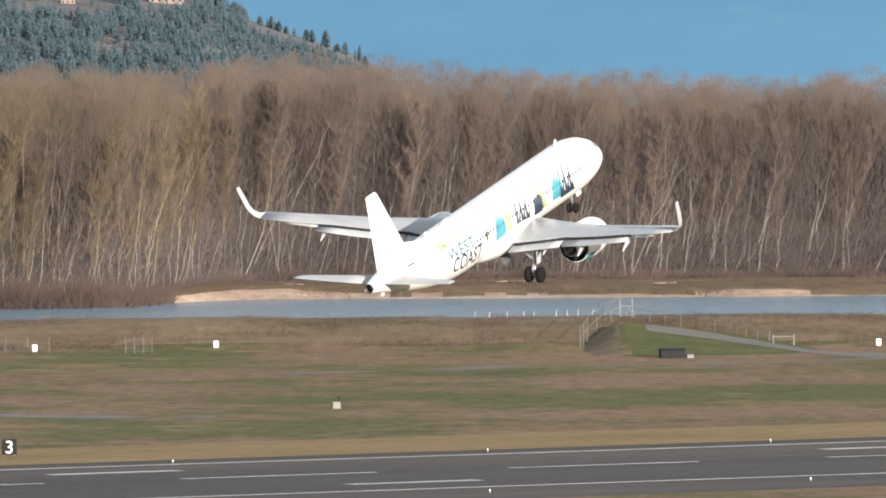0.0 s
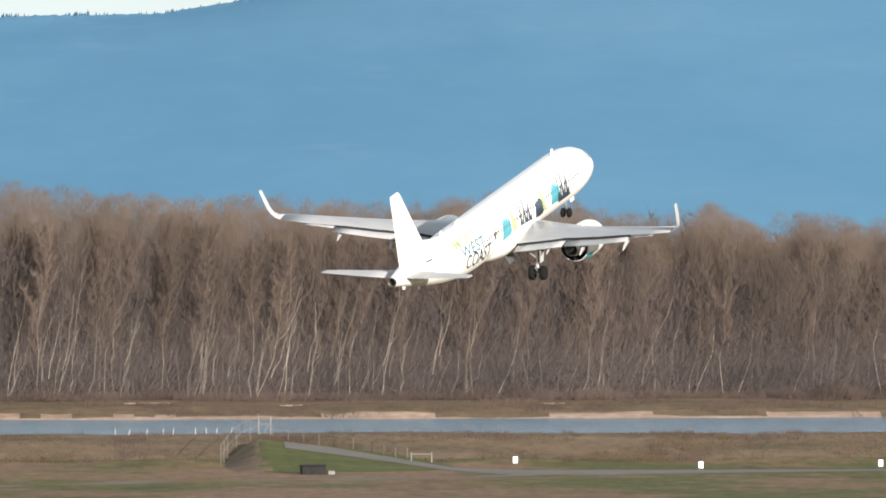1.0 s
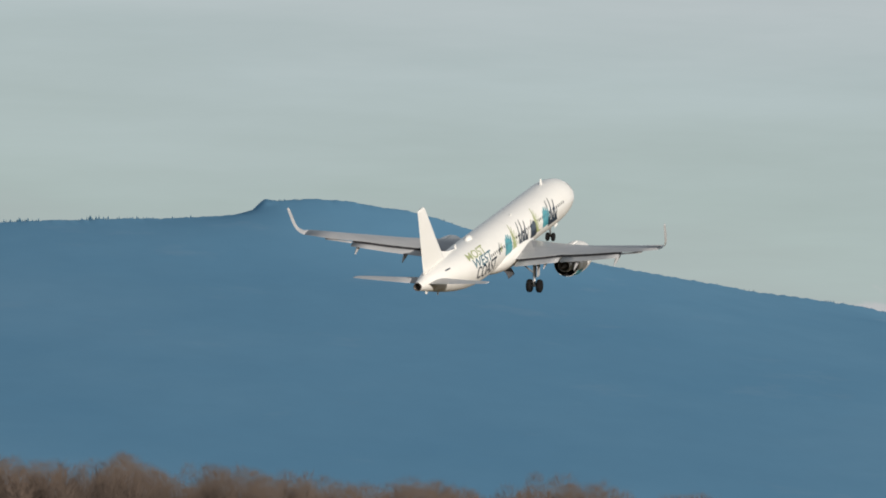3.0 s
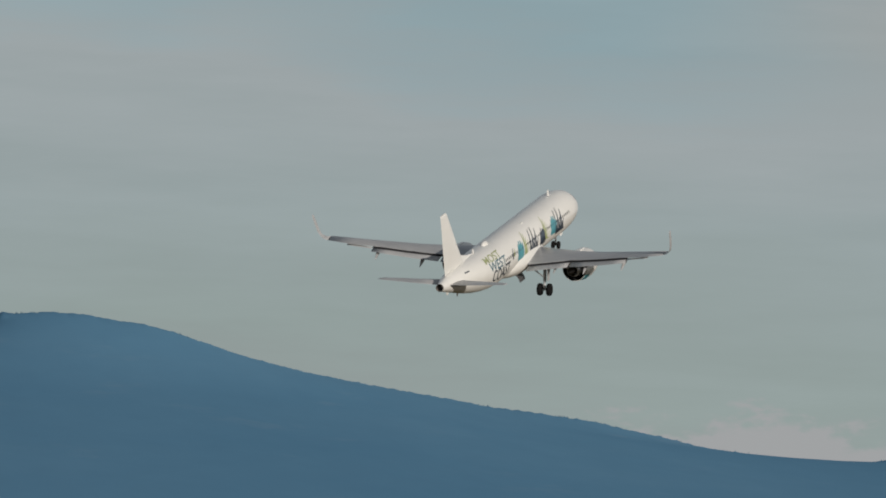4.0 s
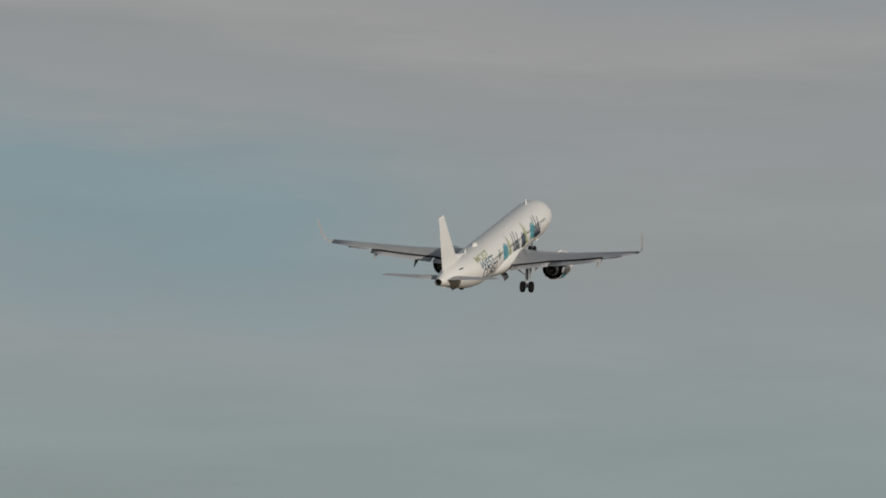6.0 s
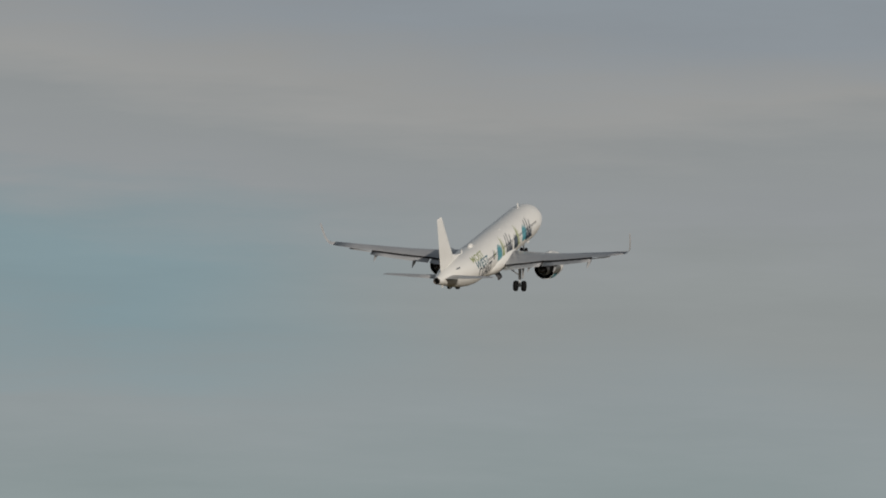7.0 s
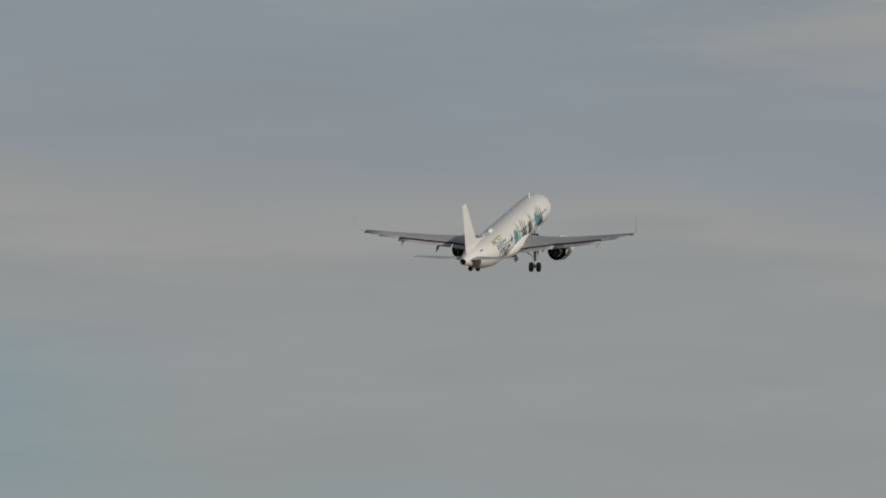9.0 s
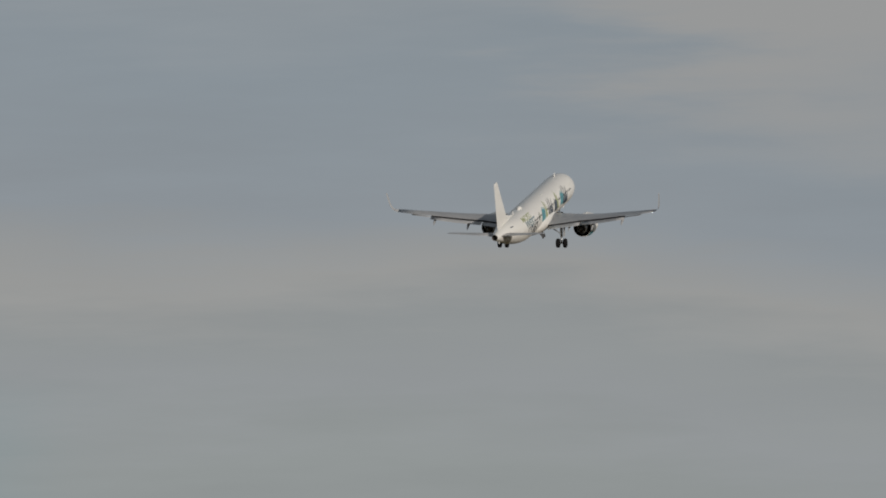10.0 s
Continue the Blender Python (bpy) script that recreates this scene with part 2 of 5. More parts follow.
GRASS = field("winter_field_grass")
VERGE = layered("straw_verge_grass", [(0.0, (0.15, 0.115, 0.042)), (0.45, (0.23, 0.155, 0.066)), (1.0, (0.285, 0.19, 0.092))], 0.03, 0.06)
ASPHALT = layered("runway_asphalt", [(0.0, (0.040, 0.036, 0.036)), (0.45, (0.062, 0.053, 0.050)), (1.0, (0.110, 0.088, 0.076))], 0.004, 0.045, rough=0.85, bump=0.1)
DRY = layered("dry_levee_grass", [(0.0, (0.095, 0.074, 0.044)), (0.5, (0.155, 0.108, 0.066)), (1.0, (0.21, 0.15, 0.092))], 0.05, 0.14)
SAND = layered("river_beach_sand", [(0.0, (0.13, 0.092, 0.07)), (0.3, (0.32, 0.225, 0.165)), (0.6, (0.40, 0.29, 0.22)), (1.0, (0.56, 0.44, 0.35))], 0.05, 0.16)
LITTER = layered("forest_floor_litter", [(0.0, (0.05, 0.035, 0.025)), (1.0, (0.12, 0.08, 0.05))], 0.05, 0.05)
GREEN = layered("mown_green_bank", [(0.0, (0.056, 0.068, 0.016)), (0.55, (0.082, 0.088, 0.022)), (1.0, (0.135, 0.108, 0.042))], 0.09, 0.12)
# Brown scrub whose darker stops carry painted-in grey-blue distance haze.
HILL = layered("haze_greyed_hill_scrub", [(0.0, (0.085, 0.098, 0.104)), (0.4, (0.125, 0.122, 0.122)), (0.7, (0.165, 0.146, 0.138)), (1.0, (0.210, 0.176, 0.158))], 0.035, 0.02, bump=0.1)
# The air holds no haze; its blue is put into the forest colour.
MOUNT, net, bsdf = material("haze_blue_forest", 0.95, spec=0.0)
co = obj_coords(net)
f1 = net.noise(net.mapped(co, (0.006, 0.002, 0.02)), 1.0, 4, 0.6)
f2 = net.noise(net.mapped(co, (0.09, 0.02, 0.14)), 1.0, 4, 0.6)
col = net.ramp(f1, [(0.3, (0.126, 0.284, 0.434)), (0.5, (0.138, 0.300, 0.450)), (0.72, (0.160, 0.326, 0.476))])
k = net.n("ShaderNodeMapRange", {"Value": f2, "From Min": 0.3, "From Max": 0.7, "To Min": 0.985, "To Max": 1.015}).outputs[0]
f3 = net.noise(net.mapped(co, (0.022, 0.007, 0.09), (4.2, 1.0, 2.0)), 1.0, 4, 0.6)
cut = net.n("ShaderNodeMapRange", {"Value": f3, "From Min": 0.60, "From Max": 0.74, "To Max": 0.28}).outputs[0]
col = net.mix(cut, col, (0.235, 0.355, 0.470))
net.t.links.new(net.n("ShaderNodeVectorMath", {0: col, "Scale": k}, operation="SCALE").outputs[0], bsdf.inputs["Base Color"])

# Mountain's haze blue in the colour, darkened against sun on upright faces.
RIDGEWOOD = varied("haze_tinted_ridge_trees", (0.034, 0.088, 0.140), (0.046, 0.104, 0.158), 0.02, rough=0.95, spec=0.0)
WATER, net, bsdf = material("river_water", 0.16)
co = obj_coords(net)
bsdf.inputs["Base Color"].default_value = (0.15, 0.27, 0.37, 1)
rip = net.noise(net.mapped(co, (0.9, 0.35, 1)), 1.0, 4, 0.6)
net.t.links.new(net.n("ShaderNodeBump", {"Height": rip, "Strength": 1.0, "Distance": 1.2}).outputs[0], bsdf.inputs["Normal"])


# ---------------------------------------------------------------- mesh helpers
def mesh_of(name, verts, faces, mat, smooth=False, slots=None):
    me = bpy.data.meshes.new(name)
    me.from_pydata([tuple(v) for v in verts], [], faces)
    for m in (mat if isinstance(mat, (list, tuple)) else [mat]):
        me.materials.append(m)
    if slots is not None:
        me.polygons.foreach_set("material_index", slots)
    if smooth:
        me.polygons.foreach_set("use_smooth", [True] * len(me.polygons))
    me.update()
    return me


def part(name, data, parent, label=""):
    """Links a mesh as one object under a thing or a part."""
    ob = new(name, data)
    ob.parent = parent
    if label:
        tagged(ob, label)
    return ob


def thing(name, label, category, m=None, data=None, group="", kind=""):
    ob = new(name, data)
    if m is not None:
        ob.matrix_world = m
    return tagged(ob, label, category, group, kind)


class Mesh:
    """Collects vertices and faces."""

    def __init__(self):
        self.v, self.f = [], []

    def add(self, verts, faces):
        b = len(self.v)
        self.v += [tuple(p) for p in verts]
        self.f += [tuple(i + b for i in q) for q in faces]
        return self

    def box(self, c, s, bevel=0.0, m=None):
        x, y, z = (q / 2 for q in s)
        if bevel:
            bm = bmesh.new()
            bmesh.ops.create_cube(bm, size=1, matrix=Matrix.Diagonal((*s, 1)))
            bmesh.ops.bevel(bm, geom=bm.edges[:], offset=bevel, segments=1, affect="EDGES")
            bm.verts.index_update()
            vs, fs = [v.co.copy() for v in bm.verts], [[v.index for v in q.verts] for q in bm.faces]
            bm.free()
        else:
            vs = [Vector((a, b, d)) for a in (-x, x) for b in (-y, y) for d in (-z, z)]
            fs = [(0, 1, 3, 2), (4, 6, 7, 5), (0, 4, 5, 1), (2, 3, 7, 6), (0, 2, 6, 4), (1, 5, 7, 3)]
        vs = [(m @ p if m else p) + Vector(c) for p in vs]
        return self.add(vs, fs)

    def tube(self, a, b, ra, rb, n=8, caps=True):
        a, b = Vector(a), Vector(b)
        q = (b - a).to_track_quat("Z", "Y").to_matrix()
        vs = []
        for p, r in ((a, ra), (b, rb)):
            vs += [p + q @ Vector((r * math.cos(i * 2 * math.pi / n), r * math.sin(i * 2 * math.pi / n), 0)) for i in range(n)]
        fs = [(i, (i + 1) % n, n + (i + 1) % n, n + i) for i in range(n)]
        if caps:
            fs += [tuple(range(n))[::-1], tuple(range(n, 2 * n))]
        return self.add(vs, fs)

    def rings(self, rings, closed=True, cap0=True, cap1=True):
        n = len(rings[0])
        vs = [p for r in rings for p in r]
        fs = []
        for k in range(len(rings) - 1):
            for i in range(n if closed else n - 1):
                j = (i + 1) % n
                fs.append((k * n + i, k * n + j, (k + 1) * n + j, (k + 1) * n + i))
        if cap0:
            fs.append(tuple(range(n))[::-1])
        if cap1:
            fs.append(tuple(range((len(rings) - 1) * n, len(rings) * n)))
        return self.add(vs, fs)

    def scaled(self, k):
        self.v = [(x * k, y * k, z * k) for x, y, z in self.v]
        return self

    def mesh(self, name, mat, smooth=False):
        return mesh_of(name, self.v, self.f, mat, smooth)


def curve(points, x):
    """Smooth interpolation through (x, y) control points."""
    if x <= points[0][0]:
        return points[0][1]
    for (x0, y0), (x1, y1) in zip(points, points[1:]):
        if x <= x1:
            u = (x - x0) / (x1 - x0)
            return y0 + (y1 - y0) * u
    return points[-1][1]


# ---------------------------------------------------------------- ground, river
# profile across the valley: distance north, height, surface
PROFILE = [(-900, 0, 0), (900, 0, 0), (1320, 0, 0), (1440, 0.1, 0), (1525, 0.2, 0), (1538, 0.7, 1), (1551, 2.4, 1), (1558, 3.1, 1), (1563, 3.1, 1),
           (1580, -1.0, 1), (1600, -4.5, 3), (1785, -4.5, 3), (1803, -2.3, 2), (1806.5, -1.75, 2), (1810.5, -1.15, 1), (1819, -0.5, 1), (1842, -0.2, 3), (1850, -0.1, 3), (2100, 0, 3), (3000, 0, 3), (5600, 0, 3)]
xs = [-3000, -1500, -700, -400] + list(np.arange(-250, -60, 6.0)) + list(np.arange(-60, 160, 1.5)) + list(np.arange(160, 400, 6.0)) + [450, 700, 1200, 2000, 3200]
rows = []
for (y0, z0, s0), (y1, z1, s1) in zip(PROFILE, PROFILE[1:]):
    steps = 1 if y1 - y0 > 60 else max(1, int((y1 - y0) / 4))
    rows += [(y0 + (y1 - y0) * k / steps, z0 + (z1 - z0) * k / steps, s0) for k in range(steps)]
rows.append(PROFILE[-1])


def point_of_land(x):
    """1 on the wooded point to the west, 0 along the open beach."""
    return 1 / (1 + math.exp(max(-40.0, min(40.0, (x + 37) / 3))))


def ground_z(x, y):
    z = curve([(p[0], p[1]) for p in PROFILE], y)
    if 1528 < y < 1900:
        z += 0.35 * noise.noise(Vector((x * 0.05, y * 0.09, 3)))
    if 1801 < y < 1836:
        z += 0.9 * math.exp(-((x + 27) / 9) ** 2) * math.sin(min(1.0, (y - 1801) / 16) * math.pi * 0.5) * (1836 - y) / 30 + 0.3 * noise.noise(Vector((x * 0.2, y * 0.1, 8)))
    return z


verts, faces, slots = [], [], []
for y, z, s in rows:
    for x in xs:
        # the wooded point reaches out into the river to the west
        yy = y - 24 * point_of_land(x) if 1740 < y < 1900 else y
        yy += 3.0 * noise.noise(Vector((x * 0.03, y * 0.01, 7))) if 1550 < y < 1900 else 0
        verts.append((x, yy, ground_z(x, y)))
n = len(xs)
for k in range(len(rows) - 1):
    for i in range(n - 1):
        faces.append((k * n + i, k * n + i + 1, (k + 1) * n + i + 1, (k + 1) * n + i))
        wild = 1806 < rows[k][0] < 1812 and xs[i] > -10 and noise.noise(Vector((xs[i] * 0.06, 0, 6))) + 0.7 * noise.noise(Vector((xs[i] * 0.23, rows[k][0] * 0.3, 9))) < 0.06
        slots.append(1 if wild else rows[k][2])
tagged(new("ground", mesh_of("ground", verts, faces, [GRASS, DRY, SAND, LITTER], True, slots)),
       "flat airfield of green and straw winter grass with a levee and beach", "ground", kind="structure")

wv = [(-3000, 1560, -1.9), (3200, 1560, -1.9), (3200, 1830, -1.9), (-3000, 1830, -1.9)]
tagged(new("water", mesh_of("water", wv, [(0, 1, 2, 3)], WATER)), "calm blue-grey river with small ripples", "river", kind="structure")

# ---------------------------------------------------------------- runway
RUN = math.atan2(53.5, 86.2)
run_m = pose(0.9, 1233.5, 0, 0, 0, math.degrees(RUN))     # on the far edge line; local x runs along it
runway = new("runway", Mesh().box((0, -37, -0.16), (1600, 90, 0.36)).mesh("runway", ASPHALT))
runway.matrix_world = run_m
tagged(runway, "dark grey asphalt runway with worn white markings", "runway", kind="structure")


verge = new("grass_verge", Mesh().add([(-800, 8.5, 0.03), (800, 8.5, 0.03), (800, 40, 0.03), (-800, 40, 0.03)], [(0, 1, 2, 3)]).mesh("grass_verge", VERGE))
verge.matrix_world = run_m
tagged(verge, "straw-coloured mown grass verge beside the runway", "verge", kind="structure")


def stripe(name, u0, u1, v, w):
    ob = new(name, Mesh().box(((u0 + u1) / 2, v, 0.026), (u1 - u0, w, 0.010)).mesh(name, PAINT))
    ob.parent = runway
    return ob


stripe("edge_line", -700, 700, 0, 0.9)
stripe("edge_line", -700, 700, -60, 0.9)
for k in range(-2, 3):
    stripe("touchdown_bar", -52.3 + 87.6 * k, -38 + 87.6 * k, -12.0, 1.9)
    stripe("touchdown_bar", -41 + 87.6 * k, -26.7 + 87.6 * k, -47.7, 1.9)
for k in range(-5, 6):
    stripe("centre_dash", -47 + 36.3 * k, -25.6 + 36.3 * k, -27.5, 0.8)

# ---------------------------------------------------------------- distance: mountain and hill
RIDGE = [(-900, 40), (-400, 58), (-40, 65.4), (0, 66.6), (50, 67.4), (100, 75.8), (150, 86.0), (200, 90.7), (250, 93.8), (295, 95.3), (316, 97.0), (321, 98.0), (326, 103.0), (331, 102.2), (344, 103.3), (356, 102.5), (366, 101.0),
         (378, 99.6), (390, 97.0), (413, 89.4), (440, 82.9), (470, 77.9), (507, 72.1), (549, 66.9), (591, 58.0), (616, 55.4), (640, 52), (673, 58), (760, 70), (1100, 50)]
verts, faces = [], []
mx = np.concatenate([np.linspace(-900, -20, 30), np.arange(-10, 720, 1.2), np.linspace(730, 1100, 20)])
# rows: distance from the ridge, share of the ridge's height
prof = [(-1300, None), (-1190, 0.0)] + [(dy, 0.08 + 0.92 * (1 + dy / 1120)) for dy in range(-1120, -10, 70)] + [(-36, 0.972), (-16, 0.987), (-7, 0.994), (0, 1.0), (12, 0.992), (40, 0.97), (300, 0.5), (700, 0.0)]


GRID = np.arange(-1300, 1500, 0.5)
AREA = np.cumsum(np.interp(GRID, [q[0] for q in RIDGE], [q[1] for q in RIDGE])) * 0.5


def mountain_z(x, dy, k):
    if k is None:
        return -4.0
    reach = 0.4 + min(240.0, abs(dy) * 1.3)
    h = sum((np.interp(x + reach * q, GRID, AREA) - np.interp(x - reach * q, GRID, AREA)) / (2 * reach * q) for q in (0.3, 0.5, 0.7, 0.85, 1.0)) / 5
    h += 0.3 * noise.noise(Vector((x * 0.06, dy * 0.06, 0))) + (0.5 * noise.noise(Vector((x * 0.45, dy * 0.3, 4))) if abs(dy) < 9 else 0)
    return -3 + (h + 3) * k


for dy, k in prof:
    verts += [(x, 4600 + dy, mountain_z(x, dy, k)) for x in mx]
n = len(mx)
for k in range(len(prof) - 1):
    faces += [(k * n + i, k * n + i + 1, (k + 1) * n + i + 1, (k + 1) * n + i) for i in range(n - 1)]
tagged(new("backdrop_mountain", mesh_of("backdrop_mountain", verts, faces, MOUNT, True)), "long forested mountain with a stepped summit, tinted blue for haze", "mountain", kind="structure")

rng = random.Random(31)
far = Mesh()
for _ in range(2200):
    x = rng.uniform(-15, 715)
    dense = 0.5 + noise.noise(Vector((x * 0.07, 0, 9)))
    if rng.random() > dense:
        continue
    dy = rng.uniform(-3, 6)
    z, h = mountain_z(x, dy, 0.995), rng.uniform(0.3, 1.0) * (1.35 if x < 300 else 0.7) * (0.6 + dense)
    w = h * rng.uniform(0.22, 0.38)
    far.add([(x - w, 4600 + dy, z - 0.3), (x + w, 4600 + dy, z - 0.3), (x, 4600 + dy + w, z - 0.3), (x, 4600 + dy, z + h)], [(0, 1, 3), (1, 2, 3), (2, 0, 3)])
tagged(new("ridge_conifers", far.mesh("ridge_conifers", RIDGEWOOD)), "tiny haze-tinted conifers along the mountain ridges", "trees", kind="stuff")

LEFT = [(-420, 20), (-260, 40), (-115, 35), (-92, 33.6), (-77, 32.8), (-66, 32.0), (-60, 29.8), (-54, 26.6), (-46, 24.0), (-37, 20.8), (-25, 16.6), (-19, 13.6), (-12, 8.5), (-5, 4), (20, -4)]
verts, faces = [], []
hx = np.linspace(-420, 20, 150)
hprof = [(-420, 0), (-300, 0.2), (-180, 0.5), (-80, 0.8), (0, 1.0), (60, 1.0), (300, 0.3), (500, 0)]


def hill_z(x, dy):
    return -3 + (curve(LEFT, x) + 3) * curve(hprof, dy) + 0.9 * noise.noise(Vector((x * 0.05, dy * 0.03, 2)))


hy = np.linspace(-420, 500, 60)
for dy in hy:
    verts += [(x, 3300 + dy, hill_z(x, dy)) for x in hx]
n = len(hx)
for k in range(len(hy) - 1):
    faces += [(k * n + i, k * n + i + 1, (k + 1) * n + i + 1, (k + 1) * n + i) for i in range(n - 1)]
tagged(new("backdrop_hill", mesh_of("backdrop_hill", verts, faces, HILL, True)), "wooded hillside with brown clearings, greyed for haze", "hill", kind="structure")

def conifers(name, trees, each, mat, label, seed):
    """Trees of drooping blades round an upright axis, from rows of x, y, z, height and spread."""
    r = np.random.default_rng(seed)
    q = np.repeat(np.array(trees), each, axis=0)
    n = len(q)
    u, a = r.uniform(0.03, 1, n), r.uniform(0, 2 * np.pi, n)
    reach = q[:, 4] * np.clip(1.06 - u, 0, 1) ** 0.55 * np.clip(u * 5, 0.4, 1)
    k = reach * r.uniform(0.1, 0.8, n)
    z = q[:, 2] + q[:, 3] * u
    p = np.stack([q[:, 0] + k * np.cos(a), q[:, 1] + k * np.sin(a), z], 1)
    tip = np.stack([q[:, 0] + reach * np.cos(a + 0.3), q[:, 1] + reach * np.sin(a + 0.3), z + q[:, 3] * r.uniform(-0.06, 0.13, n)], 1)
    side = np.stack([-np.sin(a), np.cos(a), r.uniform(-1.4, 1.4, n)], 1) * (0.05 + 0.045 * q[:, 3:4] * (1.15 - u[:, None]))
    v = np.stack([p - side, p + side, tip], 1)
    me = bpy.data.meshes.new(name)
    me.from_pydata(v.reshape(-1, 3).tolist(), [], np.arange(3 * n).reshape(-1, 3).tolist())
    me.materials.append(mat)
    return tagged(new(name, me), label, "trees", kind="stuff")


rng = random.Random(5)
rows = []
while len(rows) < 3600:
    x, dy = rng.uniform(-150, -14), rng.uniform(-235, 25)
    if -79 < x < -64 and -44 < dy < 12 or abs(x + 96.6) < 4 and -70 < dy < 5:
        continue
    patch = noise.noise(Vector((x * 0.09, dy * 0.02, 11)))
    bare = -52 < x < -27 and dy > -30 or -110 < x < -84 and -66 < dy < -28 or x > -27 and dy > -36
    if rng.random() < (0.93 if bare else 0.75 if patch > 0.28 else 0.1):
        continue
    h = rng.uniform(2.0, 4.4) if x < -50 else rng.uniform(1.5, 3.0)
    rows.append((x, 3300 + dy, hill_z(x, dy) - 0.2, h, h * rng.uniform(0.24, 0.40)))
conifers("hill_conifers", rows, 115, CONIFER, "dark haze-tinted conifers covering the hillside", 6)

# single trees that stand out on the skyline
skyline = [(-58.0, 7.6, 1.75), (-54.3, 4.2, 1.3), (-51.6, 3.4, 1.2), (-47.5, 2.6, 0.9), (-44.6, 3.6, 1.0), (-42.6, 3.0, 1.1), (-40.8, 2.4, 0.9), (-35.4, 3.2, 1.2), (-34.0, 3.6, 1.1), (-30.4, 4.8, 1.3), (-27.4, 2.4, 1.1), (-25.3, 3.4, 0.9),
           (-21.6, 4.4, 0.7), (-20.2, 2.6, 0.9), (-76.5, 6.0, 2.0), (-73.5, 5.4, 1.8), (-70.4, 5.0, 1.7), (-80.5, 5.6, 1.9), (-84.5, 5.0, 2.2), (-88.5, 4.4, 2.0), (-94.0, 5.6, 1.6), (-99.5, 5.0, 1.9)]
rows = [(x, 3308 + (8 if x < -64 else 0), hill_z(x, 8) - 0.4, h, w * 1.25) for x, h, w in skyline]
conifers("skyline_conifers", rows, 700, CONIFER, "tall dark haze-tinted conifers standing out along the hilltop", 7)

def house(x, dy, w, h, turn, bays, label):
    ob = thing("hillside_house", label, "house", pose(x, 3300 + dy, hill_z(x, dy) - 0.5, 0, 0, turn), group="hillside houses")
    d = w * 0.5
    part("wall", Mesh().box((0, 0, h / 2), (w, d, h), 0.03).mesh("wall", STUCCO), ob)
    part("roof", Mesh().rings([[(-w * 0.53, -d * 0.6, h), (-w * 0.53, d * 0.6, h), (-w * 0.53, 0, h * 1.25)], [(w * 0.53, -d * 0.6, h), (w * 0.53, d * 0.6, h), (w * 0.53, 0, h * 1.25)]]).mesh("roof", DARKBOX), ob)
    for k in range(bays):
        wx, ww = w * ((k + 0.5) / bays - 0.5), w / bays * 0.5
        win = part("window", Mesh().box((wx, -d * 0.5 - 0.02, h * 0.55), (ww, 0.08, h * 0.5)).mesh("window", BEIGE), ob, "pale window frame")
        part("pane", Mesh().box((wx, -d * 0.5 - 0.05, h * 0.55), (ww * 0.6, 0.08, h * 0.36)).mesh("pane", GLASSD), win)


house(-96.6, -32, 3.6, 1.6, 8, 3, "small pale house among the hilltop trees")
house(-71.6, -14, 9.0, 2.3, 4, 5, "long pinkish house below dark hilltop conifers")

# ---------------------------------------------------------------- cottonwood forest
def cottonwood(seed, twigs=1300, bark=BARK, twig=TWIG):
    """A tall bare tree: a pale leaning trunk with steep limbs, and a brush of fine twigs."""
    r = random.Random(seed)
    H = 27.0
    wood, fine = Mesh(), Mesh()
    lean = Vector((r.uniform(-0.05, 0.27), r.uniform(-0.05, 0.05), 0))
    bend = r.uniform(-1.7, 1.7)
    pts = []
    for k in range(8):
        u = k / 7
        pts.append(Vector((0, 0, H * 0.85 * u)) + lean * H * u + Vector((bend * math.sin(u * 3) + 0.42 * math.sin(u * 9 + seed) + 0.2 * math.sin(u * 19 + 2 * seed), 0.5 * math.sin(u * 4 + seed), 0)))
    thick = r.uniform(0.040, 0.088)
    rad = [thick * (1 - k / 7.4) for k in range(8)]
    for k in range(7):
        wood.tube(pts[k], pts[k + 1], rad[k], rad[k + 1], 4, False)

    def sliver(p, d, length, w):
        side = d.cross(Vector((r.uniform(-.35, .35), 1, r.uniform(-.2, .2)))).normalized() * w
        fine.add([p - side, p + side, p + d * length], [(0, 1, 2)])

    limbs = 30
    for i in range(limbs):
        u = 0.26 + 0.72 * (i / limbs) ** 0.75
        k = min(6, int(u * 7))
        base = pts[k].lerp(pts[k + 1], u * 7 - k)
        a = r.uniform(0, 2 * math.pi)
        up = r.uniform(1.1, 3.0)
        d = Vector((math.cos(a), math.sin(a), up)).normalized()
        length = H * r.uniform(0.10, 0.21) * (1.15 - 0.4 * u)
        mid = base + d * length * 0.5
        d2 = (d + Vector((0, 0, 0.35))).normalized()
        tip = mid + d2 * length * 0.5
        fine.tube(base, mid, 0.05 * (1.2 - u), 0.035 * (1.2 - u), 3, False)
        fine.tube(mid, tip, 0.035 * (1.2 - u), 0.010, 3, False)
        for _ in range(int(twigs / limbs * (0.25 + 1.35 * u))):
            v = r.random() ** 0.6
            p = base.lerp(mid, v * 2) if v < 0.5 else mid.lerp(tip, v * 2 - 1)
            a = r.uniform(0, 2 * math.pi)
            td = Vector((math.cos(a), math.sin(a), r.uniform(0.4, 2.6))).normalized()
            sliver(p, td, r.uniform(0.8, 2.5), r.uniform(0.013, 0.032))
    return wood.mesh("trunk", bark), fine.mesh("crown", twig), wood, fine


KINDS = [cottonwood(k + 1) for k in range(12)]
GOLDEN = [cottonwood(k + 41, 1100, GOLDBARK, GOLDTWIG) for k in range(5)]


def front(x):
    """Where the forest edge stands."""
    return 1850 - 62 * point_of_land(x) + 4 * noise.noise(Vector((x * 0.05, 0, 5)))


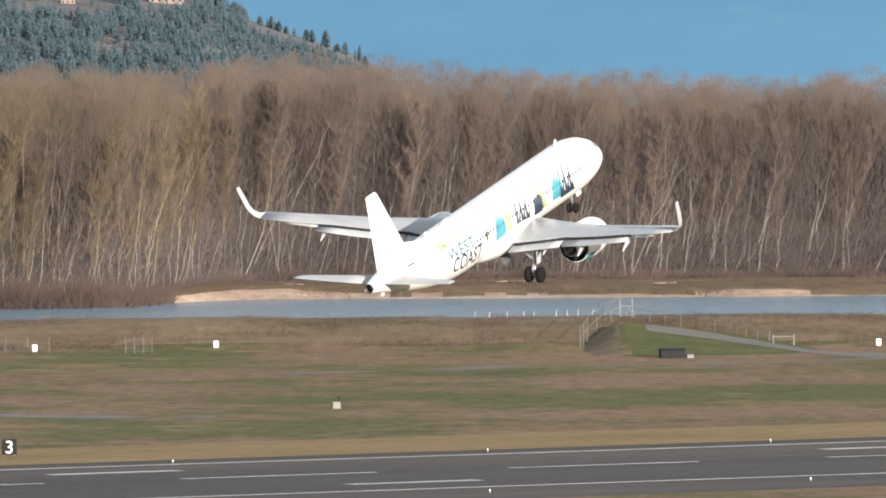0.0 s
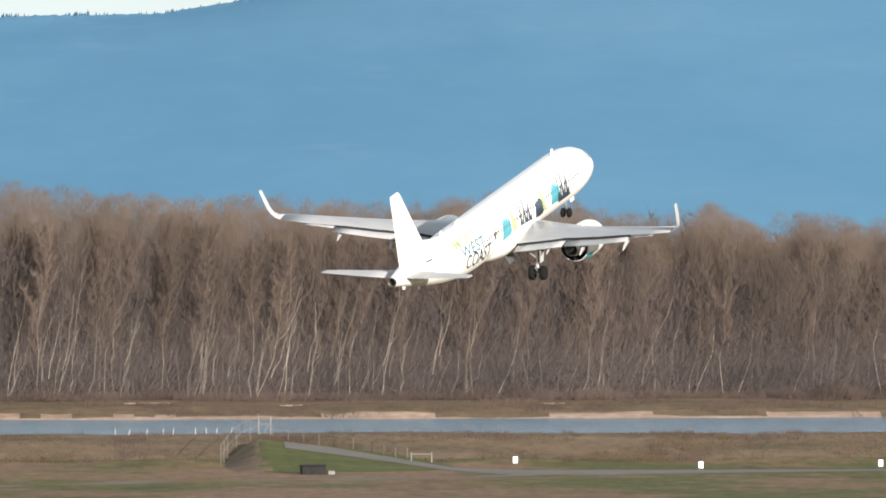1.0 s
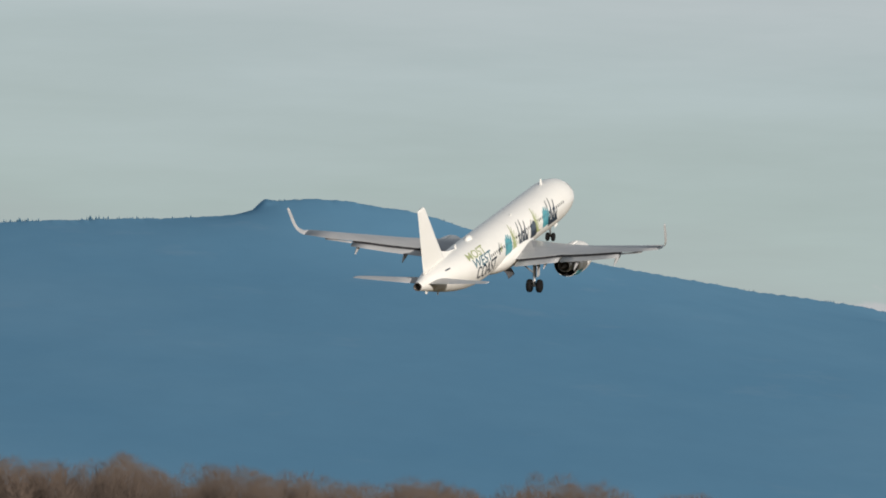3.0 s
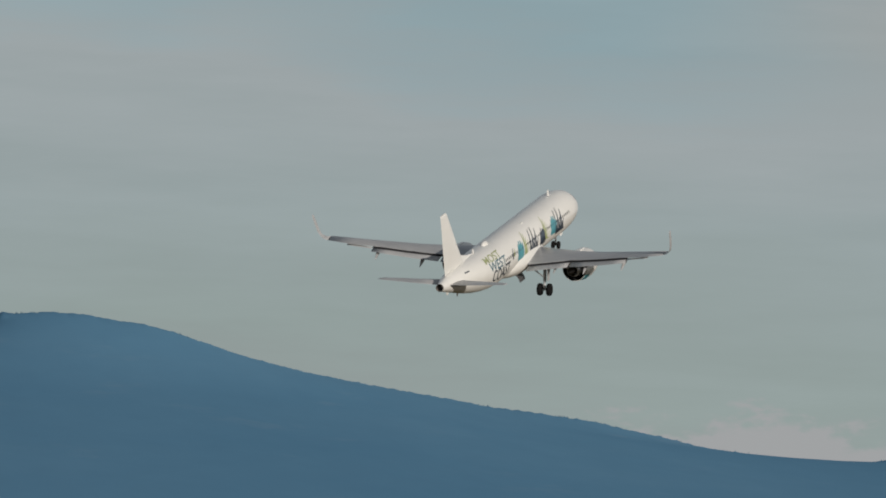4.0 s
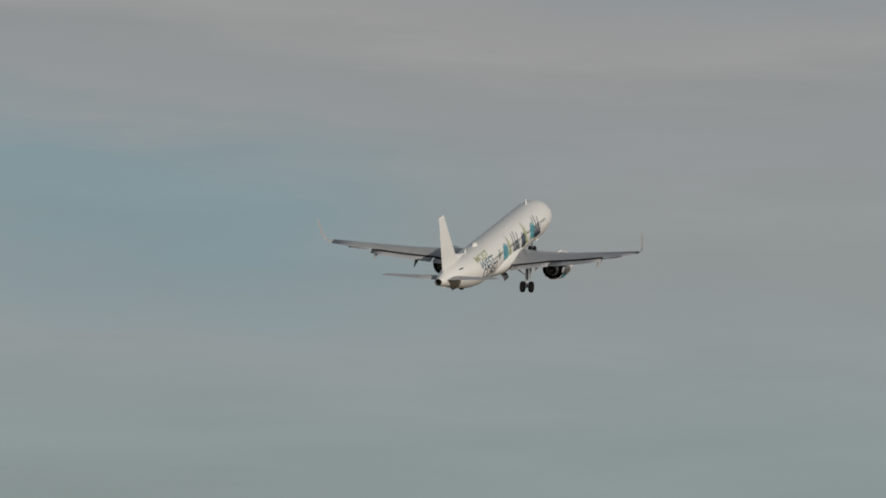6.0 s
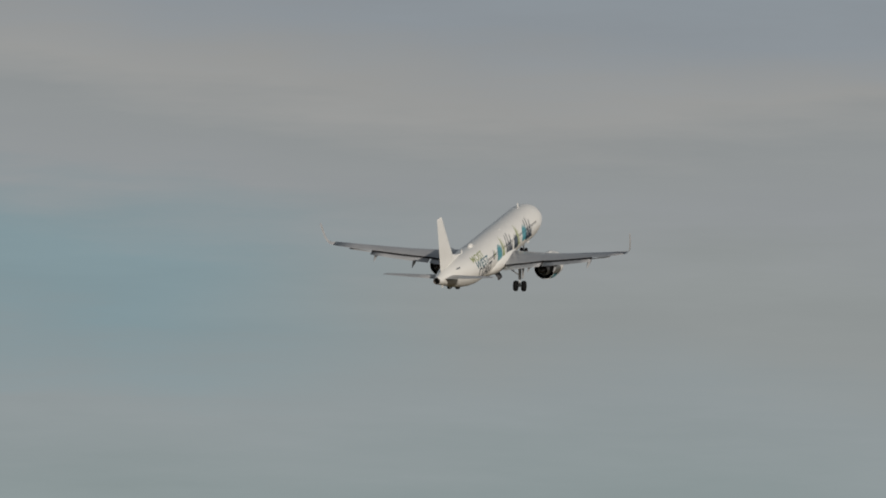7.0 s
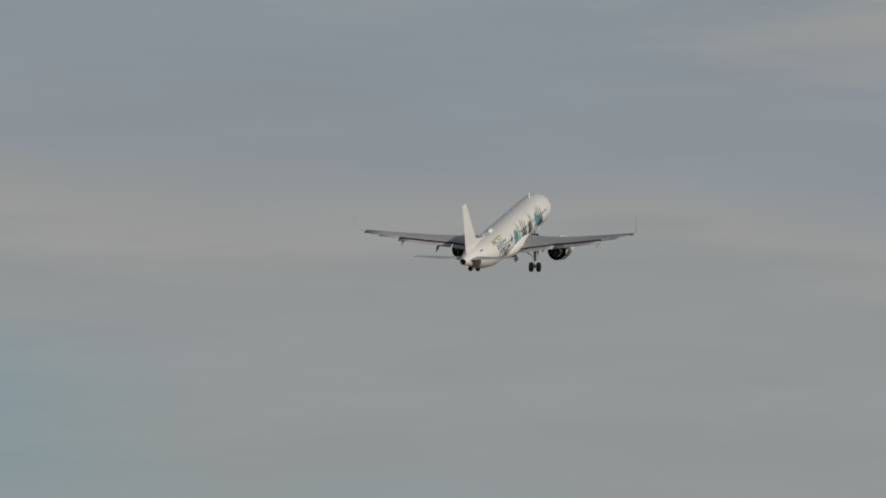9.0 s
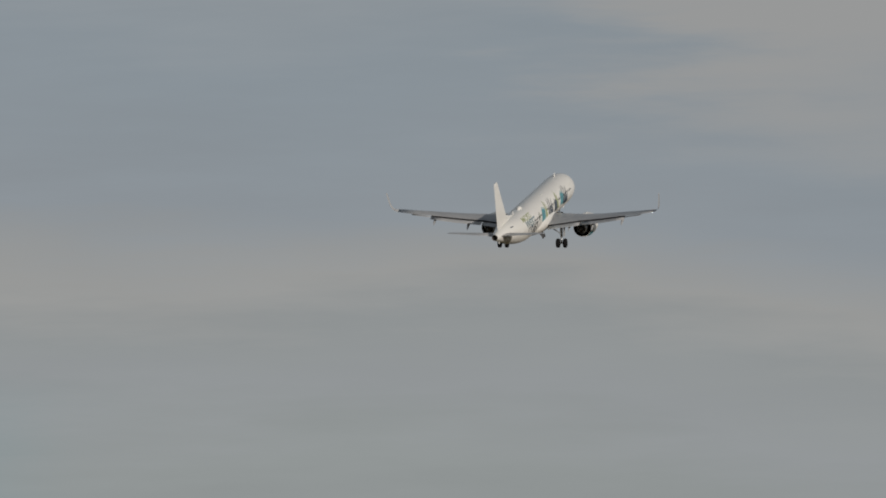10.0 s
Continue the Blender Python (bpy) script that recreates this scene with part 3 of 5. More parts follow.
TOPS = [(-120, 32.5), (-65, 32.1), (-56, 33.2), (-50, 32.5), (-40, 32.2), (-27, 32.4), (-21, 31.9), (-10, 31.6), (2, 30.5), (9, 30.8), (15, 30.0), (19, 30.5), (27, 29.3), (36, 28.9), (41, 29.4), (48, 28.2),
        (54, 29.2), (58, 29.3), (66, 29.4), (75, 28.4), (82, 27.7), (87, 27.1), (91, 26.9), (95.5, 29.0), (99, 27.8), (102, 26.0), (106, 24.1), (109, 26.8), (113.5, 27.3), (118, 25.9), (124, 26.1), (131, 24.9),
        (135, 23.6), (140, 25.0), (147, 24.9), (151, 22.1), (157, 22.4), (161, 26.1), (167, 26.3), (170.5, 24.8), (175, 22.1), (180, 21.0), (185, 24.1), (189, 22.5), (195, 20.0), (300, 19.3)]
SPECIES = "bare pale-barked cottonwood tree with brown twigs on the river bank"
rng = random.Random(11)
proto = []
for i, (tm, cm, _, _) in enumerate(KINDS):
    ob = thing("cottonwood_tree", SPECIES, "tree", pose(-130 - 3 * i, 1880, -1.0), group="riverside trees")
    part("trunk", tm, ob)
    part("crown", cm, ob)
    proto.append(ob)
count = 0
x = -112.0
gold = []
for i, (tm, cm, _, _) in enumerate(GOLDEN):
    ob = thing("cottonwood_tree", "bare golden-twigged tree leaning over the wooded river point", "tree", pose(-118 - 3 * i, 1815, -1.0), group="riverside trees")
    part("trunk", tm, ob)
    part("crown", cm, ob)
    gold.append(ob)
while x < 255 and count < 285:
    x += rng.uniform(0.6, 1.3) if x < -30 else rng.uniform(0.8, 2.2)
    y = front(x) + rng.uniform(0, 14)
    top = curve(TOPS, x + 4) * (0.965 - rng.uniform(0, 1) ** 1.5 * 0.20) * y / 1870
    s = top / 27.0
    golden = point_of_land(x - 4) > 0.5 and rng.random() < 0.75
    copy_thing(gold[count % 5] if golden else proto[count % 12], pose(x, y, ground_z(x, min(y, 1860)) - 0.3, 0, 0, rng.uniform(-35, 35)) @ Matrix.Scale(s, 4))
    count += 1

def joined_forest(name, n, y0, y1, seed, label):
    r = random.Random(seed)
    wv, wf, tv, tf = [], [], [], []
    nb = tb = 0
    for _ in range(n):
        x = r.uniform(-150, 310)
        y = front(x) + r.uniform(y0, y1)
        k = KINDS[r.randrange(12)]
        top = curve(TOPS, x + 4) * (0.97 - r.uniform(0, 0.12)) * y / 1870
        s, a = top / 27.0, r.uniform(-0.8, 0.8)
        m = np.array([[math.cos(a), -math.sin(a), 0], [math.sin(a), math.cos(a), 0], [0, 0, 1]]) * s
        for src, vv, ff in ((k[2], wv, wf), (k[3], tv, tf)):
            base = nb if src is k[2] else tb
            vv.append(np.array(src.v) @ m.T + (x, y, -1.0))
            ff += [tuple(i + base for i in q) for q in src.f]
        nb += len(k[2].v)
        tb += len(k[3].v)
    ob = thing(name, label, "trees", kind="stuff")
    part("trunks", mesh_of("trunks", np.vstack(wv), wf, BARK), ob)
    part("twigs", mesh_of("twigs", np.vstack(tv), tf, TWIG), ob)
    return ob


joined_forest("cottonwood_forest", 500, 10, 110, 21, "dense bare winter forest behind the river bank")
def slivers(name, n, lo, hi, y0, y1, w0, w1, mat, label, seed, x0=-140, x1=300, tall=False, sway=0.30):
    """Upright stems and twigs too many to count."""
    r = np.random.default_rng(seed)
    x = r.uniform(x0, x1, n)
    edge = np.interp(x, np.arange(-150, 311, 1.0), [front(q) for q in range(-150, 311)])
    y = edge + y0 + (y1 - y0) * r.uniform(0, 1, n) ** (1.7 if tall else 1.0)
    h = r.uniform(lo, hi, n)
    if not tall:
        h *= np.interp(x, np.arange(-150, 311, 1.0), [0.45 + 0.9 * abs(noise.noise(Vector((q * 0.11, 0, seed)))) for q in range(-150, 311)])
    z0 = r.uniform(0, 1, n) ** 1.2 * 0.72 * np.interp(x, [q[0] for q in TOPS], [q[1] for q in TOPS]) if tall else np.zeros(n)
    lean = r.normal(0.20, sway, n) * h
    w = r.uniform(w0, w1, n)
    base = np.interp(y, [p[0] for p in PROFILE], [p[1] for p in PROFILE]) - 0.3
    base = np.maximum(base, -1.9)
    v = np.empty((n, 3, 3))
    v[:, 0] = np.stack([x - w, y, base + z0], 1)
    v[:, 1] = np.stack([x + w, y + 0.02, base + z0], 1)
    v[:, 2] = np.stack([x + lean, y + r.normal(0, 0.2, n) * h, base + z0 + h], 1)
    me = bpy.data.meshes.new(name)
    me.from_pydata(v.reshape(-1, 3).tolist(), [], np.arange(3 * n).reshape(n, 3).tolist())
    me.materials.append(mat)
    return tagged(new(name, me), label, "undergrowth", kind="stuff")


slivers("sapling_thicket", 430000, 0.5, 2.2, 1.2, 28, 0.013, 0.028, SAPLING, "grey-brown thicket of saplings and twigs between the trunks", 4, tall=True, sway=0.75)
slivers("edge_thicket", 90000, 0.6, 2.6, -3, 7, 0.012, 0.030, SAPLING, "dark tangle of low stems along the forest edge", 14)
slivers("brush", 45000, 0.6, 3.6, -8, 12, 0.02, 0.06, BRUSH, "tangled russet undergrowth along the forest edge", 8)
slivers("shoreline_shrubs", 30000, 0.6, 6.5, -22, 3, 0.02, 0.05, BRUSH, "russet bare shrubs crowding the wooded point", 28, -140, -38, sway=0.55)

# slender pale stems standing among the larger trunks
def slender(name, n, x0, x1, y0, y1, k0, k1, mat, label, seed):
    r = random.Random(seed)
    stems = Mesh()
    for _ in range(n):
        x = r.uniform(x0, x1)
        y = front(x) + r.uniform(y0, y1)
        h = curve(TOPS, x) * r.uniform(0.35, 0.78)
        z0 = -1.0 + h * (r.uniform(0.1, 0.5) if r.random() < 0.5 else 0.0)
        lean, bow, k = r.gauss(0.14, 0.10), r.gauss(0, 0.5), r.uniform(k0, k1)
        pts = [Vector((x + lean * h * u + bow * math.sin(3 * u) + 0.22 * math.sin(9 * u + x) + 0.14 * math.sin(21 * u + 3 * x), y, z0 + (h - z0) * u)) for u in (0, 0.14, 0.28, 0.42, 0.56, 0.7, 0.85, 1)]
        for q, (p0, p1) in enumerate(zip(pts, pts[1:])):
            stems.tube(p0, p1, k * (1 - 0.12 * q), k * (0.88 - 0.12 * q) + 0.004, 3, False)
        for q in range(4):
            p0 = pts[r.choice((1, 2, 3, 4, 5))]
            stems.tube(p0, p0 + Vector((r.gauss(0.2, 0.8), 0, r.uniform(1.2, 2.6))), k * 0.5, k * 0.2, 3, False)
    tagged(new(name, stems.mesh(name, mat)), label, "trees", kind="stuff")


slender("slender_stems", 190, -115, 200, -0.5, 10, 0.022, 0.055, STEM, "slender pale leaning stems among the larger trunks", 77)
slender("golden_stems", 60, -80, -37, -0.5, 5, 0.014, 0.034, GOLDBARK, "slender golden stems crowding the wooded point", 78)
slender("edge_stems", 55, -36, 60, -0.5, 1.5, 0.018, 0.042, BARK, "pale thin stems along the forest edge", 79)

# the fine twigs that close the canopy, gathered in rounded crowns
def canopy(name, crowns, each, x0, x1, depth, mat, label, seed):
    r = np.random.default_rng(seed)
    cx = r.uniform(x0, x1, crowns)
    cy = np.interp(cx, np.arange(-150, 311, 1.0), [front(q) for q in range(-150, 311)]) + depth * r.uniform(0, 1, crowns) ** 1.6
    ctop = np.interp(cx, [q[0] for q in TOPS], [q[1] for q in TOPS]) * (1.03 - 0.17 * r.uniform(0, 1, crowns) ** 1.3) * cy / 1870 - 1.0
    cw, ch = r.uniform(1.7, 3.6, crowns), r.uniform(5.0, 15.0, crowns)
    k = np.repeat(np.arange(crowns), each)
    n = len(k)
    a, u, q = r.uniform(0, 2 * np.pi, n), r.uniform(0, 1, n) ** 0.75, r.uniform(0, 1, n) ** 0.5
    wide = cw[k] * np.sqrt(np.clip(1 - (u * 2 - 1.0) ** 2, 0, 1)) * q
    x, y = cx[k] + wide * np.cos(a) + 0.12 * ch[k] * (u - 0.5), cy[k] + wide * np.sin(a)
    ln, w = r.uniform(0.5, 1.5, n), r.uniform(0.006, 0.015, n)
    z = ctop[k] - 0.8 - ch[k] * (1 - u)
    lean = 0.45 * np.cos(a) + r.normal(0.08, 0.35, n)
    v = np.stack([np.stack([x - w, y, z], 1), np.stack([x + w, y, z], 1), np.stack([x + ln * np.sin(lean), y + r.normal(0, 0.3, n) * ln, z + ln * np.cos(lean)], 1)], 1)
    me = bpy.data.meshes.new(name)
    me.from_pydata(v.reshape(-1, 3).tolist(), [], np.arange(3 * n).reshape(-1, 3).tolist())
    me.materials.append(mat)
    tagged(new(name, me), label, "twigs", kind="stuff")


canopy("canopy_twigs", 1950, 520, -122, 232, 80, CANOPY, "soft rounded crowns of fine brown twigs over the forest", 23)
canopy("golden_twigs", 230, 340, -125, -36, 16, GOLDTWIG, "golden fine twigs crowning the wooded point", 24)


def tufts(name, n, seed, x0, x1, y0, y1, h0, h1, gate, mat, label):
    """Blades in clumps on the open ground."""
    r = np.random.default_rng(seed)
    tx, ty = r.uniform(x0, x1, n), r.uniform(y0, y1, n)
    th, tw = r.uniform(h0, h1, n), r.uniform(0.012, 0.035, n)
    tz = np.interp(ty, [q[0] for q in PROFILE], [q[1] for q in PROFILE]) - 0.08
    keep = np.array([noise.noise(Vector((a * 0.10, b * 0.08, seed))) + 0.5 * noise.noise(Vector((a * 0.5, b * 0.2, seed))) for a, b in zip(tx, ty)]) > gate
    v = np.stack([np.stack([tx - tw, ty, tz], 1), np.stack([tx + tw, ty, tz], 1), np.stack([tx + r.normal(0, 0.1, n), ty, tz + th], 1)], 1)[keep]
    me = bpy.data.meshes.new(name)
    me.from_pydata(v.reshape(-1, 3).tolist(), [], np.arange(3 * len(v)).reshape(-1, 3).tolist())
    me.materials.append(mat)
    tagged(new(name, me), label, "grass", kind="stuff")


tufts("grass_tufts", 60000, 2, -75, 150, 1533, 1562, 0.10, 0.40, -0.15, TUFT, "dry tufts of uncut grass on the levee")
tufts("levee_scrub", 60000, 5, -75, 150, 1531, 1566, 0.25, 0.95, 0.28, BRUSH, "russet scrub growing in clumps on the levee")
tufts("beach_scrub", 60000, 7, -60, 200, 1806, 1846, 0.15, 0.9, 0.10, BRUSH, "low dark scrub scattered over the far beach")

# ---------------------------------------------------------------- airliner
# Drawn in the type's own metres (x aft of the nose, y to the left, z above the body's axis), then brought to size by U.
U = 0.30
air = thing("airliner", "white twin-engine jet airliner climbing with its landing gear down", "airplane", pose(1.265, 281.729, 45.664, 1.664, -13.852, 66.863))


def P(xa, y, z):
    return Vector(((22 - xa) * U, y * U, z * U))


BODY = [(0.0, -0.55, 0.02, 0.02), (0.12, -0.54, 0.36, 0.34), (0.5, -0.47, 0.78, 0.75), (1.2, -0.35, 1.16, 1.13), (2.2, -0.19, 1.48, 1.50), (3.4, -0.07, 1.74, 1.80), (4.8, -0.01, 1.91, 1.99),
        (6.4, 0, 1.975, 2.07), (29.0, 0, 1.975, 2.07), (31.0, 0.04, 1.95, 2.03), (33.0, 0.15, 1.86, 1.91), (35.0, 0.31, 1.71, 1.75), (37.0, 0.50, 1.50, 1.53), (39.0, 0.71, 1.23, 1.27),
        (41.0, 0.91, 0.92, 0.96), (42.6, 1.05, 0.66, 0.70), (43.8, 1.13, 0.45, 0.48), (44.4, 1.16, 0.36, 0.38)]


def section(xa):
    for a, b in zip(BODY, BODY[1:]):
        if xa <= b[0]:
            u = (xa - a[0]) / (b[0] - a[0])
            return [a[i] + (b[i] - a[i]) * u for i in (1, 2, 3)]
    return BODY[-1][1:]


def skin(xa, phi, out=0.0):
    """A point of the body's skin; phi is 0 at starboard and 90 at the top."""
    z, w, h = section(xa)
    a = radians(phi)
    return P(xa, -(w + out) * math.cos(a), z + (h + out) * math.sin(a))


stations = sorted({b[0] for b in BODY} | {float(k) for k in range(7, 29, 2)} | {0.3, 0.8, 1.7, 2.8, 4.0, 5.5, 30.0, 32.0, 34.0, 36.0, 38.0, 40.0, 41.8, 43.2})
body = Mesh().rings([[skin(xa, k * 7.5) for k in range(48)] for xa in stations], cap1=False)
fuselage = part("fuselage", body.mesh("fuselage", WHITE, True), air)


def revolve(profile, centre, n=32):
    """A body turned about a fore-and-aft axis: profile rows are (xa, radius)."""
    m = Mesh()
    y, z = centre
    m.rings([[P(xa, y + r * math.cos(k * 2 * math.pi / n), z + r * math.sin(k * 2 * math.pi / n)) for k in range(n)] for xa, r in profile], cap0=False, cap1=False)
    return m


part("tail_exhaust", revolve([(44.3, 0.375), (44.46, 0.37), (44.50, 0.33), (44.3, 0.29), (43.9, 0.27), (43.89, 0.01)], (0, 1.16), 24).mesh("tail_exhaust", HOT, True), air, "dark round auxiliary exhaust")
# belly fairing under the wing root
fair = []
for k in range(15):
    u = k / 14
    w = math.sin(math.pi * min(1, max(0, u))) ** 0.45
    fair.append([P(14.2 + 12.4 * u, (1.0 + 1.22 * w) * math.cos(a), -1.15 + (0.35 + 1.22 * w) * math.sin(a)) for a in [i * 2 * math.pi / 28 for i in range(28)]])
part("belly_fairing", Mesh().rings(fair).mesh("belly_fairing", WHITE, True), air)


def foil(le, te, y, z, thick, n=9, droop=0.0, vertical=False, cant=0.0):
    """A closed aerofoil section from leading to trailing edge."""
    up, lo = [], []
    c = te - le
    for k in range(n + 1):
        u = (1 - math.cos(math.pi * k / n)) / 2
        t = thick * c * (1.48 * math.sqrt(u) - 0.63 * u - 1.76 * u * u + 1.42 * u ** 3 - 0.51 * u ** 4) * 1.0
        up.append((le + c * u, t + 0.02 * c * math.sin(math.pi * u)))
        lo.append((le + c * u, -t * 0.9 + 0.02 * c * math.sin(math.pi * u)))
    ring = up + lo[-2:0:-1]
    out = []
    for xa, d in ring:
        if vertical:
            out.append(P(xa, y + d, z))
        else:
            out.append(P(xa, y - d * math.sin(cant), z + d * math.cos(cant) - droop * (xa - le)))
    return out


TRIM = 0.10        # the tailplane is set leading edge down for the climb
# span station: y, leading edge, trailing edge, height, thickness
SPAN = [(1.2, 15.3, 23.0, -1.32, 0.13), (2.2, 16.0, 22.9, -1.25, 0.13), (4.2, 17.2, 22.7, -1.05, 0.12), (6.4, 18.45, 22.5, -0.80, 0.11), (9.0, 19.95, 23.45, -0.42, 0.10), (11.8, 21.5, 24.4, 0.08, 0.10), (14.4, 23.0, 25.25, 0.56, 0.09), (16.6, 24.3, 26.0, 1.0, 0.085)]


def wing_at(y):
    for a, b in zip(SPAN, SPAN[1:]):
        if y <= b[0]:
            u = (y - a[0]) / (b[0] - a[0])
            return [a[i] + (b[i] - a[i]) * u for i in range(1, 5)]
    return SPAN[-1][1:]


LETS = [(16.6, 24.3, 26.0, 1.0, 0.15), (17.0, 24.95, 26.02, 1.12, 0.35), (17.28, 25.42, 26.12, 1.40, 0.75), (17.45, 25.8, 26.5, 1.9, 1.1), (17.57, 26.25, 26.95, 2.7, 1.3), (17.66, 26.76, 27.36, 3.45, 1.36), (17.69, 26.95, 27.4, 3.66, 1.36)]
for side in (1, -1):
    def sided(ring):
        return [Vector((p.x, p.y * side, p.z)) for p in ring][::side]

    secs = [sided(foil(le, te - (0.0 if y > 13.6 else 0.55), y, z, t, droop=0.02)) for y, le, te, z, t in SPAN]
    wing = part("wing", Mesh().rings(secs).mesh("wing", WING, True), air, "grey-topped swept wing")
    lets = [sided(foil(le, te, y, z, 0.042, cant=c, droop=0.02)) for y, le, te, z, c in LETS]
    part("winglet", Mesh().rings(lets).mesh("winglet", FLAP, True), wing, "tall pale upturned winglet")
    # slat along the leading edge, flaps lowered behind the trailing edge
    for y0, y1 in ((2.3, 6.3), (6.5, 12.6), (12.65, 14.9)):
        rows_f = []
        for k in range(5):
            y = y0 + (y1 - y0) * k / 4
            le, te, z, t = wing_at(y)
            ch = (1.25 if y1 < 7 else 1.25 - 0.05 * (y - 6.5)) if y1 < 13 else 0.70
            if y0 > 12.62:
                rows_f.append(sided(foil(te - 0.5, te + ch - 0.75, y, z - 0.11 - 0.02 * (te - le), 0.08, 6, droop=0.12)))
            else:
                rows_f.append(sided(foil(te - 0.48, te + ch - 0.62, y, z - 0.17 - 0.02 * (te - le), 0.085, 6, droop=0.22)))
        part("flap" if y1 < 13 else "aileron", Mesh().rings(rows_f).mesh("flap", FLAP, True), wing, "pale lowered flap" if y1 < 13 else "")
    slot = []
    for k in range(13):
        y = 2.4 + (12.6 - 2.4) * k / 12
        le, te, z, t = wing_at(y)
        slot.append([P(te - 0.62, y * side, z + 0.020 - 0.02 * (te - le)), P(te - 0.36, y * side, z - 0.015 - 0.02 * (te - le)), P(te - 0.36, y * side, z - 0.14 - 0.02 * (te - le)), P(te - 0.62, y * side, z - 0.10 - 0.02 * (te - le))])
    part("flap_slot", Mesh().rings(slot).mesh("flap_slot", SHADOWGAP), wing, "dark gap ahead of the flaps")
    slat = []
    for k in range(9):
        y = 6.9 + (15.6 - 6.9) * k / 8
        le, te, z, t = wing_at(y)
        slat.append(sided(foil(le - 0.28, le + 0.42, y, z - 0.10, 0.16, 5, droop=-0.25)))
    part("slat", Mesh().rings(slat).mesh("slat", FLAP, True), wing, "pale extended leading-edge slat")
    for y, s in ((4.9, 0.7), (8.1, 0.85), (12.2, 0.75)):
        le, te, z, t = wing_at(y)
        prof = []
        for k in range(9):
            u = k / 8
            rr = s * 0.33 * math.sin(math.pi * min(1, u * 0.9 + 0.08)) ** 0.7
            cz = z - 0.38 - 0.95 * u * u * s
            prof.append([P(te - 1.9 + 3.2 * u * s, y * side + 0.62 * rr * math.cos(a), cz + rr * math.sin(a)) for a in [i * math.pi / 6 for i in range(12)]])
        part("flap_track_fairing", Mesh().rings(prof).mesh("flap_track_fairing", WING, True), wing, "canoe-shaped grey fairing")

    # engine: open nacelle, fan duct, core nozzle and plug
    cy, cz = 6.0 * side, -2.30
    nac = revolve([(16.5, 1.10), (15.9, 1.06), (15.55, 1.08), (15.4, 1.17), (15.5, 1.26), (16, 1.36), (17.1, 1.42), (18.2, 1.38), (19.1, 1.25), (19.55, 1.16), (19.53, 1.13)], (cy, cz))
    engine = part("engine", nac.mesh("engine", WHITE, True), air, "white turbofan nacelle with dark exhaust")
    part("fan_duct", revolve([(19.52, 1.13), (18.7, 1.12), (17.5, 1.08), (17.45, 0.6)], (cy, cz), 32).mesh("fan_duct", SHADOWGAP, True), engine, "black fan duct lining")
    part("intake_lining", revolve([(16.5, 1.10), (17.2, 1.08), (17.25, 0.02)], (cy, cz), 32).mesh("intake_lining", SHADOWGAP, True), engine, "dark intake and fan")
    part("core_nozzle", revolve([(17.5, 0.86), (18.7, 0.82), (19.7, 0.68), (20.3, 0.54), (20.28, 0.50), (19.4, 0.52)], (cy, cz), 28).mesh("core_nozzle", STEEL, True), engine, "bright metal core nozzle")
    part("exhaust_plug", revolve([(19.2, 0.42), (20, 0.36), (20.7, 0.2), (21, 0.02)], (cy, cz), 20).mesh("exhaust_plug", HOT, True), engine)
    stripes = Mesh()
    stripes.rings([[P(xa, cy + side * (r + 0.012) * math.cos(a), cz + (r + 0.012) * math.sin(a)) for a in [radians(d) for d in range(-62, -24, 6)]] for xa, r in ((18.25, 1.375), (18.7, 1.31), (19.1, 1.25), (19.5, 1.17))], closed=False, cap0=False, cap1=False)
    part("nacelle_stripe", stripes.mesh("nacelle_stripe", TEAL, True), engine, "teal painted band")
    le, te, z, t = wing_at(5.85)
    pyl = [[P(16.2, cy - 0.12, cz + 1.3), P(16.2, cy + 0.12, cz + 1.3), P(16.2, cy + 0.1, cz + 1.42), P(16.2, cy - 0.1, cz + 1.42)],
           [P(17.9, cy - 0.22, cz + 0.9), P(17.9, cy + 0.22, cz + 0.9), P(17.9, cy + 0.16, z + 0.12), P(17.9, cy - 0.16, z + 0.12)],
           [P(20.8, cy - 0.12, cz + 0.75), P(20.8, cy + 0.12, cz + 0.75), P(20.8, cy + 0.12, z - 0.1), P(20.8, cy - 0.12, z - 0.1)],
           [P(22.8, cy - 0.03, z - 0.55), P(22.8, cy + 0.03, z - 0.55), P(22.8, cy + 0.03, z - 0.3), P(22.8, cy - 0.03, z - 0.3)]]
    part("pylon", Mesh().rings(pyl).mesh("pylon", WHITE), engine)

    # tailplane
    tail = [sided(foil(le, te, y, z - 0.55 * TRIM * (te - le), t, droop=-TRIM)) for le, te, y, z, t in ((39.3, 43.0, 0.5, 0.95, 0.075), (40.6, 43.35, 2.8, 1.17, 0.07), (42.0, 43.75, 5.4, 1.45, 0.06), (42.5, 43.85, 6.05, 1.53, 0.055), (42.95, 43.8, 6.22, 1.55, 0.05))]
    stab = part("tailplane", Mesh().rings(tail).mesh("tailplane", FLAP, True), air, "grey horizontal tail surface")
    seal = Mesh().rings([[skin(xa, (5 + d) if side < 0 else (175 - d), 0.012) for d in (-22, -12, -2)] for xa in (40.2, 41.0, 41.8, 42.6)], closed=False, cap0=False, cap1=False)
    part("trim_plate", seal.mesh("trim_plate", FLAP, True), stab, "bare grey trim plate")

